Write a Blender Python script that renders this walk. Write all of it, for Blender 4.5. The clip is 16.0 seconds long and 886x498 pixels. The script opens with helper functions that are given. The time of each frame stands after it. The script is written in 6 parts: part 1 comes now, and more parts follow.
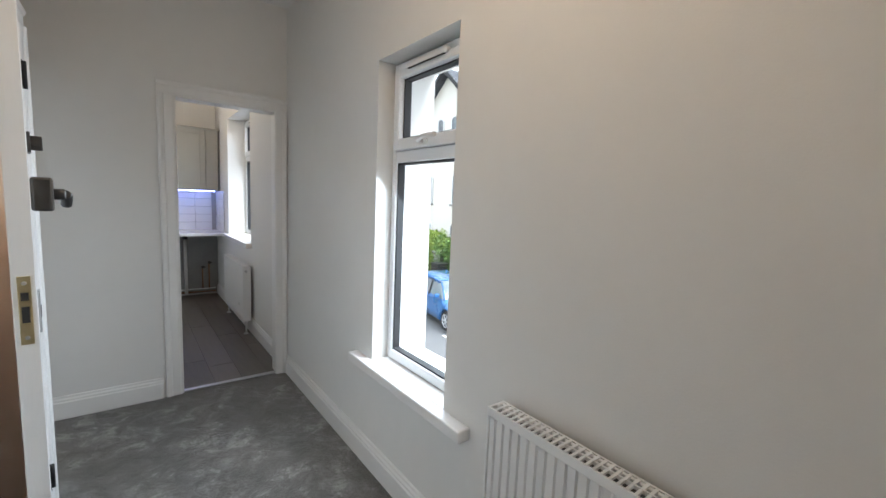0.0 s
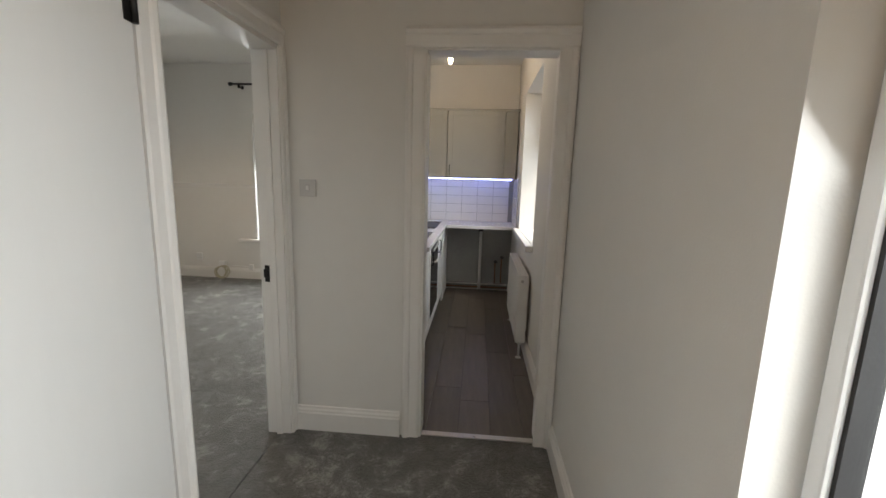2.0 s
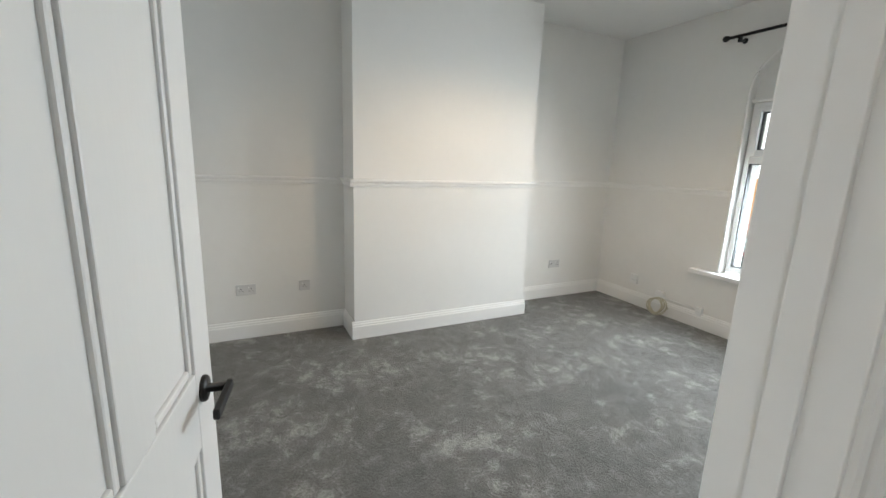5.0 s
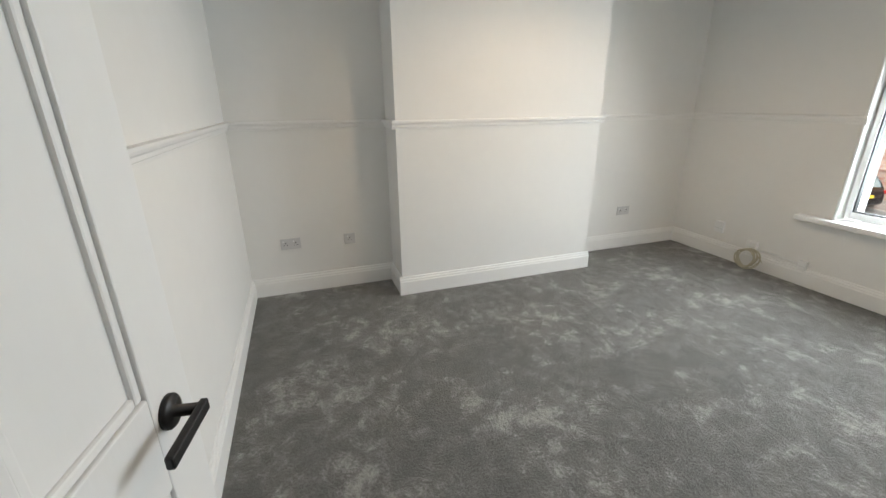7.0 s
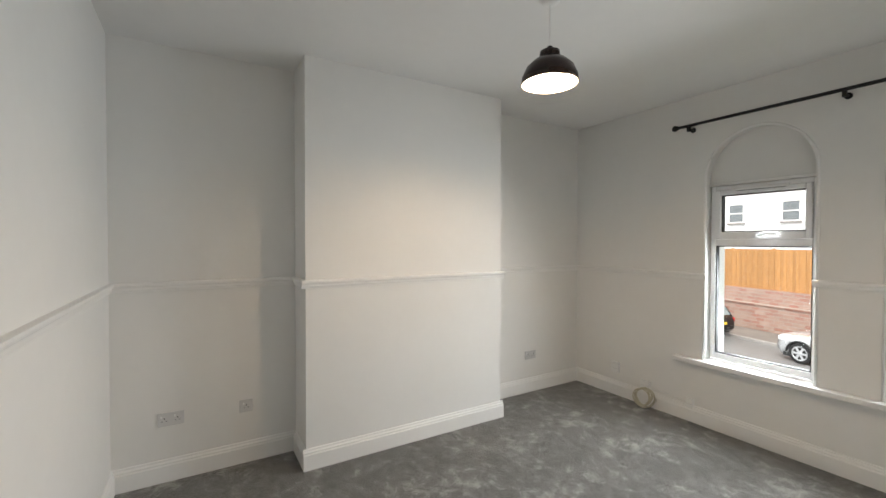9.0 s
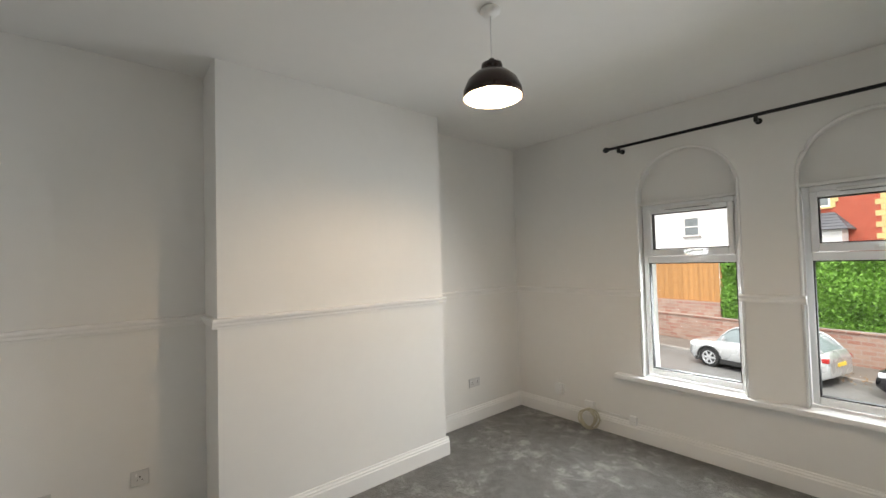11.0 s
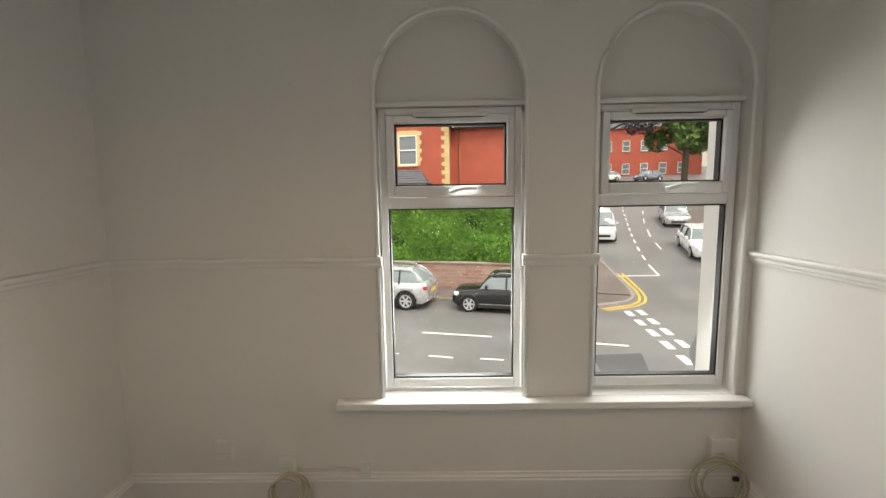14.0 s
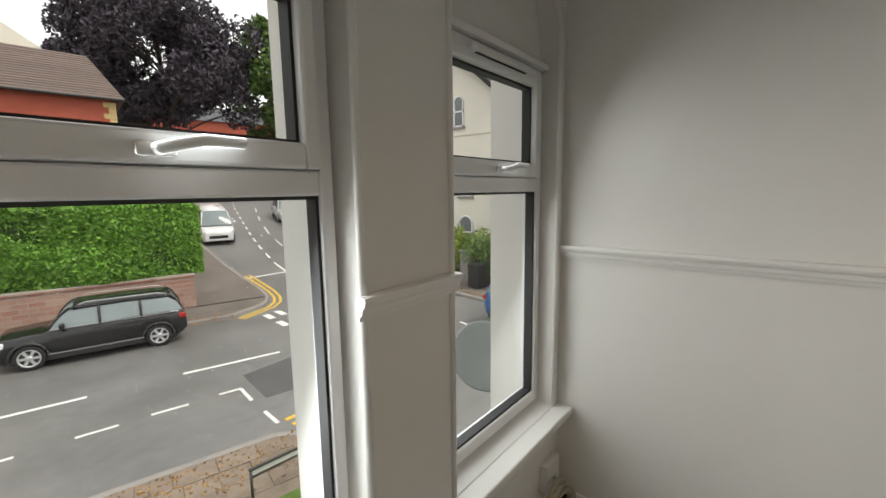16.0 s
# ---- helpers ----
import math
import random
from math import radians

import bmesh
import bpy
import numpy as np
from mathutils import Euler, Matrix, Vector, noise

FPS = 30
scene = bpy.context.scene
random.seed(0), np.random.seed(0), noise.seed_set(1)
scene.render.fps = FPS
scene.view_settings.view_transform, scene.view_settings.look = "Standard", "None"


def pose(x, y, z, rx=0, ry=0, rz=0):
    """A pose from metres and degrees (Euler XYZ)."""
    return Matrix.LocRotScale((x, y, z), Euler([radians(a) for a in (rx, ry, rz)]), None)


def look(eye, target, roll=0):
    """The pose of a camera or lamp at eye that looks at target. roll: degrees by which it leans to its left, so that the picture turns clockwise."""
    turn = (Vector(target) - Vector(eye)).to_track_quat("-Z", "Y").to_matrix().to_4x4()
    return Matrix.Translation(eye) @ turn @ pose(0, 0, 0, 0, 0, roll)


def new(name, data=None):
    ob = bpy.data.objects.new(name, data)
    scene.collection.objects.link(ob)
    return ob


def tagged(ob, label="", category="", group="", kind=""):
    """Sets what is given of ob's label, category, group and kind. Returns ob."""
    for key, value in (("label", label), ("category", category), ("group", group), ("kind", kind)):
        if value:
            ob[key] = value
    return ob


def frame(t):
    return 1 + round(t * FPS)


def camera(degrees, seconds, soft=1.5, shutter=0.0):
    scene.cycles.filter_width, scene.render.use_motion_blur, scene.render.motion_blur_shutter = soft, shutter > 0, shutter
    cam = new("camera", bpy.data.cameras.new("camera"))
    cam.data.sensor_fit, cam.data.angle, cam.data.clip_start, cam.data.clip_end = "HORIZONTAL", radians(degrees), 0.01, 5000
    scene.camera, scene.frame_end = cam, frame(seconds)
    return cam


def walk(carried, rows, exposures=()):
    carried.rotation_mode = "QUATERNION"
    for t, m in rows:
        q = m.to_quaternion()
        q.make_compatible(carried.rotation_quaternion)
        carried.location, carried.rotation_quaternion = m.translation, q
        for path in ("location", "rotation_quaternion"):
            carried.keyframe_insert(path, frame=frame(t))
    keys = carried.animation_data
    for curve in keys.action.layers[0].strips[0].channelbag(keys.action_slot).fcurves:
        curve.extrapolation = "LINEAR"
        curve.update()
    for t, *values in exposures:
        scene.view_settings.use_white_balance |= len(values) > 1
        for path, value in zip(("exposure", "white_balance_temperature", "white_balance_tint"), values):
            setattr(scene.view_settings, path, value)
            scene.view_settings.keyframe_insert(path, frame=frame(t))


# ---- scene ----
cam = camera(94.2, 16.0)
METRES, EYE, TILT, LEAN, TURN = 7.6, 1.45, 0.0, 0.0, -37.5
ROWS = [
    (0.0, 0.0, 0.0, 0.0000, 0.28, -6.59, -2.44),
    (0.5, 0.0111, 0.0413, -0.0005, 18.47, -7.72, -2.13),
    (1.0, 0.0084, 0.0806, 0.0013, 30.62, -8.72, -1.79),
    (1.5, -0.0146, 0.1265, 0.0025, 37.16, -9.49, -1.74),
    (2.0, -0.0414, 0.1726, 0.0007, 42.47, -9.78, -1.54),
    (2.5, -0.0754, 0.2115, 0.0003, 47.67, -9.56, -1.6),
    (3.0, -0.1112, 0.2458, -0.0014, 55.77, -9.14, -1.76),
    (3.5, -0.1455, 0.2722, -0.0034, 69.48, -8.82, -1.86),
    (4.0, -0.1796, 0.278, -0.0022, 84.65, -8.26, -1.58),
    (4.5, -0.2192, 0.2687, -0.0008, 96.13, -8.24, -1.54),
    (7.0, -0.2907, 0.2516, -0.0055, 108.47, -19.42, 0.52),
    (7.5, -0.293, 0.2524, -0.0069, 101.83, -22.6, 0.41),
    (8.0, -0.2944, 0.2531, -0.0058, 98.3, -20.08, 0.32),
    (8.5, -0.2949, 0.2534, 0.0035, 97.19, -11.22, 0.04),
    (9.0, -0.2919, 0.2523, 0.0153, 96.51, -0.99, -0.09),
    (11.5, -0.3524, 0.2389, 0.0194, 81.55, 0.92, 2.64),
    (12.0, -0.4, 0.2298, 0.0195, 70.76, -2.15, 2.46),
    (12.5, -0.4443, 0.2391, 0.0148, 61.55, -4.43, 1.93),
    (13.0, -0.4905, 0.2594, 0.0145, 53.61, -5.97, 1.47),
    (13.5, -0.5398, 0.2776, 0.0155, 45.59, -6.4, 1.01),
    (14.0, -0.5824, 0.3067, 0.0167, 38.16, -6.74, 0.93),
    (14.5, -0.6235, 0.3421, 0.0171, 29.03, -7.12, 0.79),
    (15.0, -0.6664, 0.3711, 0.0152, 17.34, -7.47, 0.61),
    (15.5, -0.6938, 0.4005, 0.0138, 5.33, -7.74, 0.56),
    (16.0, -0.7088, 0.4238, 0.0121, -13.14, -7.91, 0.87),
]
EXPOSURES = [(0.0, 1.05, 5900, 9), (1.0, 0.47, 6300, 10), (1.6, 0.3, 7100, 11), (2.5, 1.05, 6700, 11), (3.5, 1.12, 6600, 10), (4.5, 1.2, 6300, 8), (7.5, 1.08, 6500, 9), (8.5, 1.05, 6500, 10), (9.2, 0.85, 6800, 11), (11.5, 0.84, 6900, 11), (12.5, 0.56, 7250, 12), (14.5, 0.34, 7400, 12), (15.2, 0.12, 7100, 12), (16.0, -0.12, 7100, 11)]
walk(cam, [(t, pose(0, 0, EYE, TILT, LEAN, TURN) @ pose(METRES * x, METRES * y, METRES * z, 90 + pitch, roll, yaw)) for t, x, y, z, yaw, pitch, roll in ROWS], EXPOSURES)

# ---------------------------------------------------------------- world and lights
world = bpy.data.worlds.new("overcast_sky")
scene.world = world
world.use_nodes = True
wn = world.node_tree
sky = wn.nodes.new("ShaderNodeTexSky")
sky.sky_type = "NISHITA"
sky.sun_disc = False
sky.sun_elevation, sky.sun_rotation = radians(52), radians(150)
sky.air_density, sky.dust_density, sky.ozone_density = 1.0, 6.0, 1.0
soft_cloud = wn.nodes.new("ShaderNodeMix")
soft_cloud.data_type = "RGBA"
soft_cloud.inputs[0].default_value = 0.75
soft_cloud.inputs[7].default_value = (16.5, 16.9, 17.5, 1)
wn.links.new(sky.outputs[0], soft_cloud.inputs[6])
wn.links.new(soft_cloud.outputs[2], wn.nodes["Background"].inputs[0])
wn.nodes["Background"].inputs[1].default_value = 0.11


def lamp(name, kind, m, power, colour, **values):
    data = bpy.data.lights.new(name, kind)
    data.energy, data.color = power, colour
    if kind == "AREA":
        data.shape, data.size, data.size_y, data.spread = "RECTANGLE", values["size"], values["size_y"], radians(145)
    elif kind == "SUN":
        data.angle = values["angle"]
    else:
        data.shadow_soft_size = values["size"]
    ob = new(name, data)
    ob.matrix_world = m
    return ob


lamp("overcast_sun", "SUN", look((0, 0, 40), (-14, 22, 0)), 1.8, (1.0, 0.97, 0.92), angle=radians(20))
DAY = (0.86, 0.94, 1.0)
lamp("daylight_window_west", "AREA", look((-2.09, 6.75, 1.34), (-2.09, 3.6, 0)), 21, DAY, size=0.56, size_y=1.4)
lamp("daylight_window_east", "AREA", look((-1.01, 6.75, 1.34), (-1.15, 3.6, 0)), 5.5, DAY, size=0.56, size_y=1.4)
lamp("daylight_hall_window", "AREA", look((1.175, 1.565, 1.38), (0, 1.565, 0.4)), 8.5, DAY, size=0.6, size_y=1.4)
lamp("daylight_kitchen_window", "AREA", look((1.29, 5.165, 1.65), (0, 5.165, 1.2)), 5, DAY, size=1.0, size_y=1.3)
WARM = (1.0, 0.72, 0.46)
lamp("pendant_bulb_light", "POINT", pose(-2.16, 4.46, 2.448), 17, WARM, size=0.04)
lamp("kitchen_bulb_light", "POINT", pose(0.24, 5.25, 2.52), 3.5, WARM, size=0.03)
lamp("hall_bulb_light", "POINT", pose(0.35, 0.75, 2.55), 5, WARM, size=0.05)
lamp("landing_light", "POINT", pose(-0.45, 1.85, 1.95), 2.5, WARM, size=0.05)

# ---------------------------------------------------------------- materials


def material(name, base, rough=0.6, metal=0.0, vary=0.08, scale=6.0, bump=0.1, bump_scale=120.0, spread=None, coat=0.0, piece=0.0, island=0.0, stretch=(1, 1, 1), sheen=0.0):
    """Principled surface with two scales of colour variation, fine relief and, on request, a tone of its own per piece."""
    m = bpy.data.materials.new(name)
    m.use_nodes = True
    nt = m.node_tree
    b = nt.nodes["Principled BSDF"]
    b.inputs["Metallic"].default_value = metal
    b.inputs["Coat Weight"].default_value = coat
    b.inputs["Sheen Weight"].default_value = sheen
    tex = nt.nodes.new("ShaderNodeTexCoord")
    mp = nt.nodes.new("ShaderNodeMapping")
    mp.inputs["Scale"].default_value = stretch
    nt.links.new(tex.outputs["Object"], mp.inputs[0])
    n1, n2, n3 = (nt.nodes.new("ShaderNodeTexNoise") for _ in range(3))
    for n, s, d in ((n1, scale, 4), (n2, scale * 9, 3), (n3, bump_scale, 3)):
        n.inputs["Scale"].default_value, n.inputs["Detail"].default_value = s, d
        nt.links.new(mp.outputs[0], n.inputs["Vector"])
    add = nt.nodes.new("ShaderNodeMath")
    add.operation = "MULTIPLY_ADD"
    add.inputs[1].default_value = 0.4
    nt.links.new(n2.outputs[0], add.inputs[0])
    nt.links.new(n1.outputs[0], add.inputs[2])
    last = add
    for amount, node, socket in ((piece, "ShaderNodeObjectInfo", "Random"), (island, "ShaderNodeNewGeometry", "Random Per Island")):
        if amount:
            src = nt.nodes.new(node)
            more = nt.nodes.new("ShaderNodeMath")
            more.operation = "MULTIPLY_ADD"
            more.inputs[1].default_value = amount
            nt.links.new(src.outputs[socket], more.inputs[0])
            nt.links.new(last.outputs[0], more.inputs[2])
            last = more
    ramp = nt.nodes.new("ShaderNodeMapRange")
    extra = piece + island
    ramp.inputs[1].default_value, ramp.inputs[2].default_value = 0.4, 1.0 + extra
    nt.links.new(last.outputs[0], ramp.inputs[0])
    mix = nt.nodes.new("ShaderNodeMix")
    mix.data_type = "RGBA"
    lo = [max(0, c * (1 - vary)) for c in base]
    hi = list(spread) if spread else [min(1, c * (1 + vary)) for c in base]
    mix.inputs[6].default_value, mix.inputs[7].default_value = (*lo, 1), (*hi, 1)
    nt.links.new(ramp.outputs[0], mix.inputs[0])
    nt.links.new(mix.outputs[2], b.inputs["Base Color"])
    rr = nt.nodes.new("ShaderNodeMapRange")
    rr.inputs[3].default_value, rr.inputs[4].default_value = max(0.02, rough - 0.07), min(1, rough + 0.07)
    nt.links.new(n1.outputs[0], rr.inputs[0])
    nt.links.new(rr.outputs[0], b.inputs["Roughness"])
    if bump:
        bp = nt.nodes.new("ShaderNodeBump")
        bp.inputs["Strength"].default_value, bp.inputs["Distance"].default_value = bump, 0.004
        nt.links.new(n3.outputs[0], bp.inputs["Height"])
        nt.links.new(bp.outputs[0], b.inputs["Normal"])
    return m


def glowing(name, colour, strength):
    m = bpy.data.materials.new(name)
    m.use_nodes = True
    b = m.node_tree.nodes["Principled BSDF"]
    b.inputs["Base Color"].default_value = (0.8, 0.8, 0.8, 1)
    b.inputs["Emission Color"].default_value, b.inputs["Emission Strength"].default_value = (*colour, 1), strength
    return m


def window_glass(name, tint=(0.97, 0.985, 0.98)):
    m = bpy.data.materials.new(name)
    m.use_nodes = True
    nt = m.node_tree
    nt.nodes.remove(nt.nodes["Principled BSDF"])
    clear, gloss, mix, fr = (nt.nodes.new(k) for k in ("ShaderNodeBsdfTransparent", "ShaderNodeBsdfGlossy", "ShaderNodeMixShader", "ShaderNodeLayerWeight"))
    clear.inputs[0].default_value = (*tint, 1)
    gloss.inputs["Roughness"].default_value = 0.01
    steep, amount = nt.nodes.new("ShaderNodeMath"), nt.nodes.new("ShaderNodeMath")
    steep.operation, amount.operation = "POWER", "MULTIPLY_ADD"
    steep.inputs[1].default_value, amount.inputs[1].default_value, amount.inputs[2].default_value = 4.0, 0.35, 0.012
    nt.links.new(fr.outputs["Facing"], steep.inputs[0])
    nt.links.new(steep.outputs[0], amount.inputs[0])
    nt.links.new(amount.outputs[0], mix.inputs[0])
    nt.links.new(clear.outputs[0], mix.inputs[1])
    nt.links.new(gloss.outputs[0], mix.inputs[2])
    nt.links.new(mix.outputs[0], nt.nodes["Material Output"].inputs[0])
    return m


def carpet_material():
    m = material("silver_grey_carpet", (0.115, 0.11, 0.105), 0.58, vary=0.3, scale=5, bump=0.0, sheen=0.3)
    nt = m.node_tree
    b = nt.nodes["Principled BSDF"]
    tex = nt.nodes.new("ShaderNodeTexCoord")
    warp, patch, tuft, fine = (nt.nodes.new("ShaderNodeTexNoise") for _ in range(4))
    for n, s, d in ((warp, 2.2, 4), (patch, 9.0, 12), (tuft, 75, 6), (fine, 420, 2)):
        n.inputs["Scale"].default_value, n.inputs["Detail"].default_value = s, d
        nt.links.new(tex.outputs["Object"], n.inputs["Vector"])
    patch.inputs["Distortion"].default_value = 0.35
    patch.inputs["Roughness"].default_value = 0.74
    bend = nt.nodes.new("ShaderNodeMath")
    bend.operation = "MULTIPLY_ADD"
    bend.inputs[1].default_value = 0.45
    nt.links.new(warp.outputs[0], bend.inputs[0])
    nt.links.new(patch.outputs[0], bend.inputs[2])
    steep = nt.nodes.new("ShaderNodeMapRange")
    steep.inputs[1].default_value, steep.inputs[2].default_value = 0.61, 0.91
    nt.links.new(bend.outputs[0], steep.inputs[0])
    tf = nt.nodes.new("ShaderNodeMath")
    tf.operation = "MULTIPLY_ADD"
    tf.inputs[1].default_value = 1.0
    off = nt.nodes.new("ShaderNodeMath")
    off.operation = "ADD"
    off.inputs[1].default_value = -0.5
    nt.links.new(tuft.outputs[0], off.inputs[0])
    nt.links.new(off.outputs[0], tf.inputs[0])
    nt.links.new(steep.outputs[0], tf.inputs[2])
    tint = nt.nodes.new("ShaderNodeValToRGB")
    tint.color_ramp.elements[0].color = (0.08, 0.074, 0.065, 1)
    tint.color_ramp.elements[1].color = (0.385, 0.373, 0.35, 1)
    mid = tint.color_ramp.elements.new(0.5)
    mid.color = (0.135, 0.127, 0.116, 1)
    nt.links.new(tf.outputs[0], tint.inputs[0])
    nt.links.new(tint.outputs[0], b.inputs["Base Color"])
    hsum = nt.nodes.new("ShaderNodeMath")
    hsum.operation = "MULTIPLY_ADD"
    hsum.inputs[1].default_value = 0.6
    nt.links.new(fine.outputs[0], hsum.inputs[0])
    nt.links.new(tuft.outputs[0], hsum.inputs[2])
    bp = nt.nodes.new("ShaderNodeBump")
    bp.inputs["Strength"].default_value, bp.inputs["Distance"].default_value = 0.85, 0.016
    nt.links.new(hsum.outputs[0], bp.inputs["Height"])
    nt.links.new(bp.outputs[0], b.inputs["Normal"])
    return m


def brick_material(name, c1, c2, mortar, size, offset_z=True):
    m = material(name, c1, 0.85, vary=0.15, scale=1.2, bump=0)
    nt = m.node_tree
    b = nt.nodes["Principled BSDF"]
    tex, sep, comb = (nt.nodes.new(k) for k in ("ShaderNodeTexCoord", "ShaderNodeSeparateXYZ", "ShaderNodeCombineXYZ"))
    nt.links.new(tex.outputs["Object"], sep.inputs[0])
    addxy = nt.nodes.new("ShaderNodeMath")
    nt.links.new(sep.outputs[0], addxy.inputs[0])
    nt.links.new(sep.outputs[1], addxy.inputs[1])
    nt.links.new(addxy.outputs[0], comb.inputs[0])
    nt.links.new(sep.outputs[2], comb.inputs[1])
    br = nt.nodes.new("ShaderNodeTexBrick")
    br.inputs["Scale"].default_value = 1
    br.inputs["Brick Width"].default_value, br.inputs["Row Height"].default_value = size
    br.inputs["Mortar Size"].default_value = size[1] * 0.08
    for k, c in (("Color1", c1), ("Color2", c2), ("Mortar", mortar)):
        br.inputs[k].default_value = (*c, 1)
    nt.links.new(comb.outputs[0], br.inputs["Vector"])
    stain = nt.nodes.new("ShaderNodeTexNoise")
    stain.inputs["Scale"].default_value, stain.inputs["Detail"].default_value = 1.3, 5
    nt.links.new(tex.outputs["Object"], stain.inputs["Vector"])
    mul = nt.nodes.new("ShaderNodeMix")
    mul.data_type, mul.blend_type = "RGBA", "MULTIPLY"
    mul.inputs[0].default_value = 0.45
    nt.links.new(br.outputs[0], mul.inputs[6])
    nt.links.new(stain.outputs[0], mul.inputs[7])
    nt.links.new(mul.outputs[2], b.inputs["Base Color"])
    bp = nt.nodes.new("ShaderNodeBump")
    bp.inputs["Strength"].default_value, bp.inputs["Distance"].default_value, bp.invert = 0.5, 0.01, True
    nt.links.new(br.outputs["Fac"], bp.inputs["Height"])
    nt.links.new(bp.outputs[0], b.inputs["Normal"])
    return m


WALL = material("white_matt_emulsion", (0.76, 0.75, 0.725), 0.78, vary=0.025, scale=1.6, bump=0.12, bump_scale=160)
CEIL = material("white_ceiling_paint", (0.78, 0.775, 0.76), 0.85, vary=0.025, scale=1.3, bump=0.1, bump_scale=110)
TRIM = material("white_satin_woodwork", (0.80, 0.79, 0.77), 0.38, vary=0.025, scale=3, bump=0.05, bump_scale=60)
DOORP = material("white_painted_door", (0.80, 0.80, 0.79), 0.4, vary=0.02, scale=4, bump=0.08, bump_scale=90, stretch=(1, 1, 0.2))
UPVC = material("white_upvc", (0.80, 0.81, 0.82), 0.3, vary=0.015, scale=4, bump=0.02)
GASKET = material("black_rubber_gasket", (0.02, 0.02, 0.022), 0.6, vary=0.2)
GLASS = window_glass("clear_window_glass")
BLACK = material("matt_black_metal", (0.018, 0.017, 0.017), 0.42, metal=0.4, vary=0.2, scale=20, bump=0.05)
STEEL = material("brushed_steel", (0.55, 0.55, 0.55), 0.3, metal=1.0, vary=0.08, scale=30)
DARKMETAL = material("aged_dark_iron", (0.10, 0.095, 0.09), 0.4, metal=0.8, vary=0.2, scale=30)
BRASS = material("pale_brass", (0.62, 0.52, 0.30), 0.32, metal=1.0, vary=0.12, scale=40)
PLASTIC = material("white_plastic", (0.78, 0.78, 0.77), 0.35, vary=0.02, bump=0.0)
# White plates turned grey: the shade on them is put into this colour.
SOCKET = material("shade_greyed_plate_plastic", (0.60, 0.595, 0.59), 0.35, vary=0.03, bump=0.0)
GREYPL = material("pale_grey_plastic", (0.5, 0.5, 0.49), 0.4, vary=0.04, bump=0.0)
DARKPL = material("black_plastic", (0.02, 0.02, 0.02), 0.4, vary=0.1, bump=0.0)
RADW = material("white_radiator_enamel", (0.82, 0.82, 0.81), 0.3, vary=0.015, bump=0.02)
# Dark grey holds the shade of the gap inside the white radiators.
VOIDM = material("radiator_inside_shade", (0.10, 0.10, 0.10), 0.7, vary=0.1)
BROWN = material("orange_brown_varnished_wood", (0.28, 0.085, 0.02), 0.35, vary=0.35, scale=5, bump=0.1, bump_scale=40, stretch=(8, 8, 0.5))
CARPET = carpet_material()
PLANK = material("dark_grey_wood_laminate", (0.13, 0.112, 0.095), 0.38, vary=0.4, scale=4, bump=0.12, bump_scale=60, piece=0.35, stretch=(7, 0.7, 1))
CABINET = material("light_grey_shaker_paint", (0.36, 0.355, 0.325), 0.45, vary=0.03, scale=4, bump=0.03)
WORKTOP = material("white_worktop", (0.74, 0.74, 0.75), 0.25, vary=0.05, scale=25, bump=0.0)
TILE = material("white_glazed_tile", (0.82, 0.82, 0.82), 0.14, vary=0.03, scale=3, bump=0.03, bump_scale=12, piece=0.2)
GROUT = material("grey_grout", (0.35, 0.35, 0.35), 0.9, vary=0.1)
BLACKGLASS = material("black_gloss_glass", (0.008, 0.008, 0.009), 0.06, vary=0.1, bump=0.0)
BACKBOARD = material("grey_void_boarding", (0.30, 0.30, 0.29), 0.7, vary=0.15, scale=4)
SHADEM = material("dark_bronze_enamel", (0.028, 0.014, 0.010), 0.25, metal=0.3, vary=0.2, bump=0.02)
SHADEIN = material("white_shade_lining", (0.85, 0.82, 0.76), 0.4, vary=0.02)
BULB = glowing("lit_bulb_glass", (1.0, 0.78, 0.5), 14)
LED = glowing("blue_white_led_strip", (0.30, 0.38, 1.0), 8)
CABLE = material("cream_cable_sheath", (0.52, 0.48, 0.36), 0.5, vary=0.08, bump=0.0)
RENDER = material("white_outside_render", (0.72, 0.73, 0.73), 0.85, vary=0.06, scale=2, bump=0.35, bump_scale=60)

# ---------------------------------------------------------------- mesh helpers


def box(bm, x0, x1, y0, y1, z0, z1, bevel=0.0, m=None):
    vs = [bm.verts.new((x, y, z)) for x in (x0, x1) for y in (y0, y1) for z in (z0, z1)]
    fs = [bm.faces.new([vs[i] for i in q]) for q in ((0, 1, 3, 2), (4, 6, 7, 5), (0, 4, 5, 1), (2, 3, 7, 6), (0, 2, 6, 4), (1, 5, 7, 3))]
    if bevel:
        es = list({e for f in fs for e in f.edges})
        out = bmesh.ops.bevel(bm, geom=es, offset=bevel, segments=2, affect="EDGES", profile=0.5)
        vs = list({v for f in out["faces"] for v in f.verts} | {v for v in vs if v.is_valid})
    if m is not None:
        bmesh.ops.transform(bm, matrix=m, verts=[v for v in vs if v.is_valid])
    return bm


def prism(bm, outline, z0, z1, m=None):
    """A flat outline in x and y drawn up from z0 to z1, laid by m."""
    lo = [bm.verts.new((x, y, z0)) for x, y in outline]
    hi = [bm.verts.new((x, y, z1)) for x, y in outline]
    n = len(lo)
    bm.faces.new(list(reversed(lo)))
    bm.faces.new(hi)
    for i in range(n):
        j = (i + 1) % n
        bm.faces.new((lo[i], lo[j], hi[j], hi[i]))
    if m is not None:
        bmesh.ops.transform(bm, matrix=m, verts=lo + hi)
    return bm


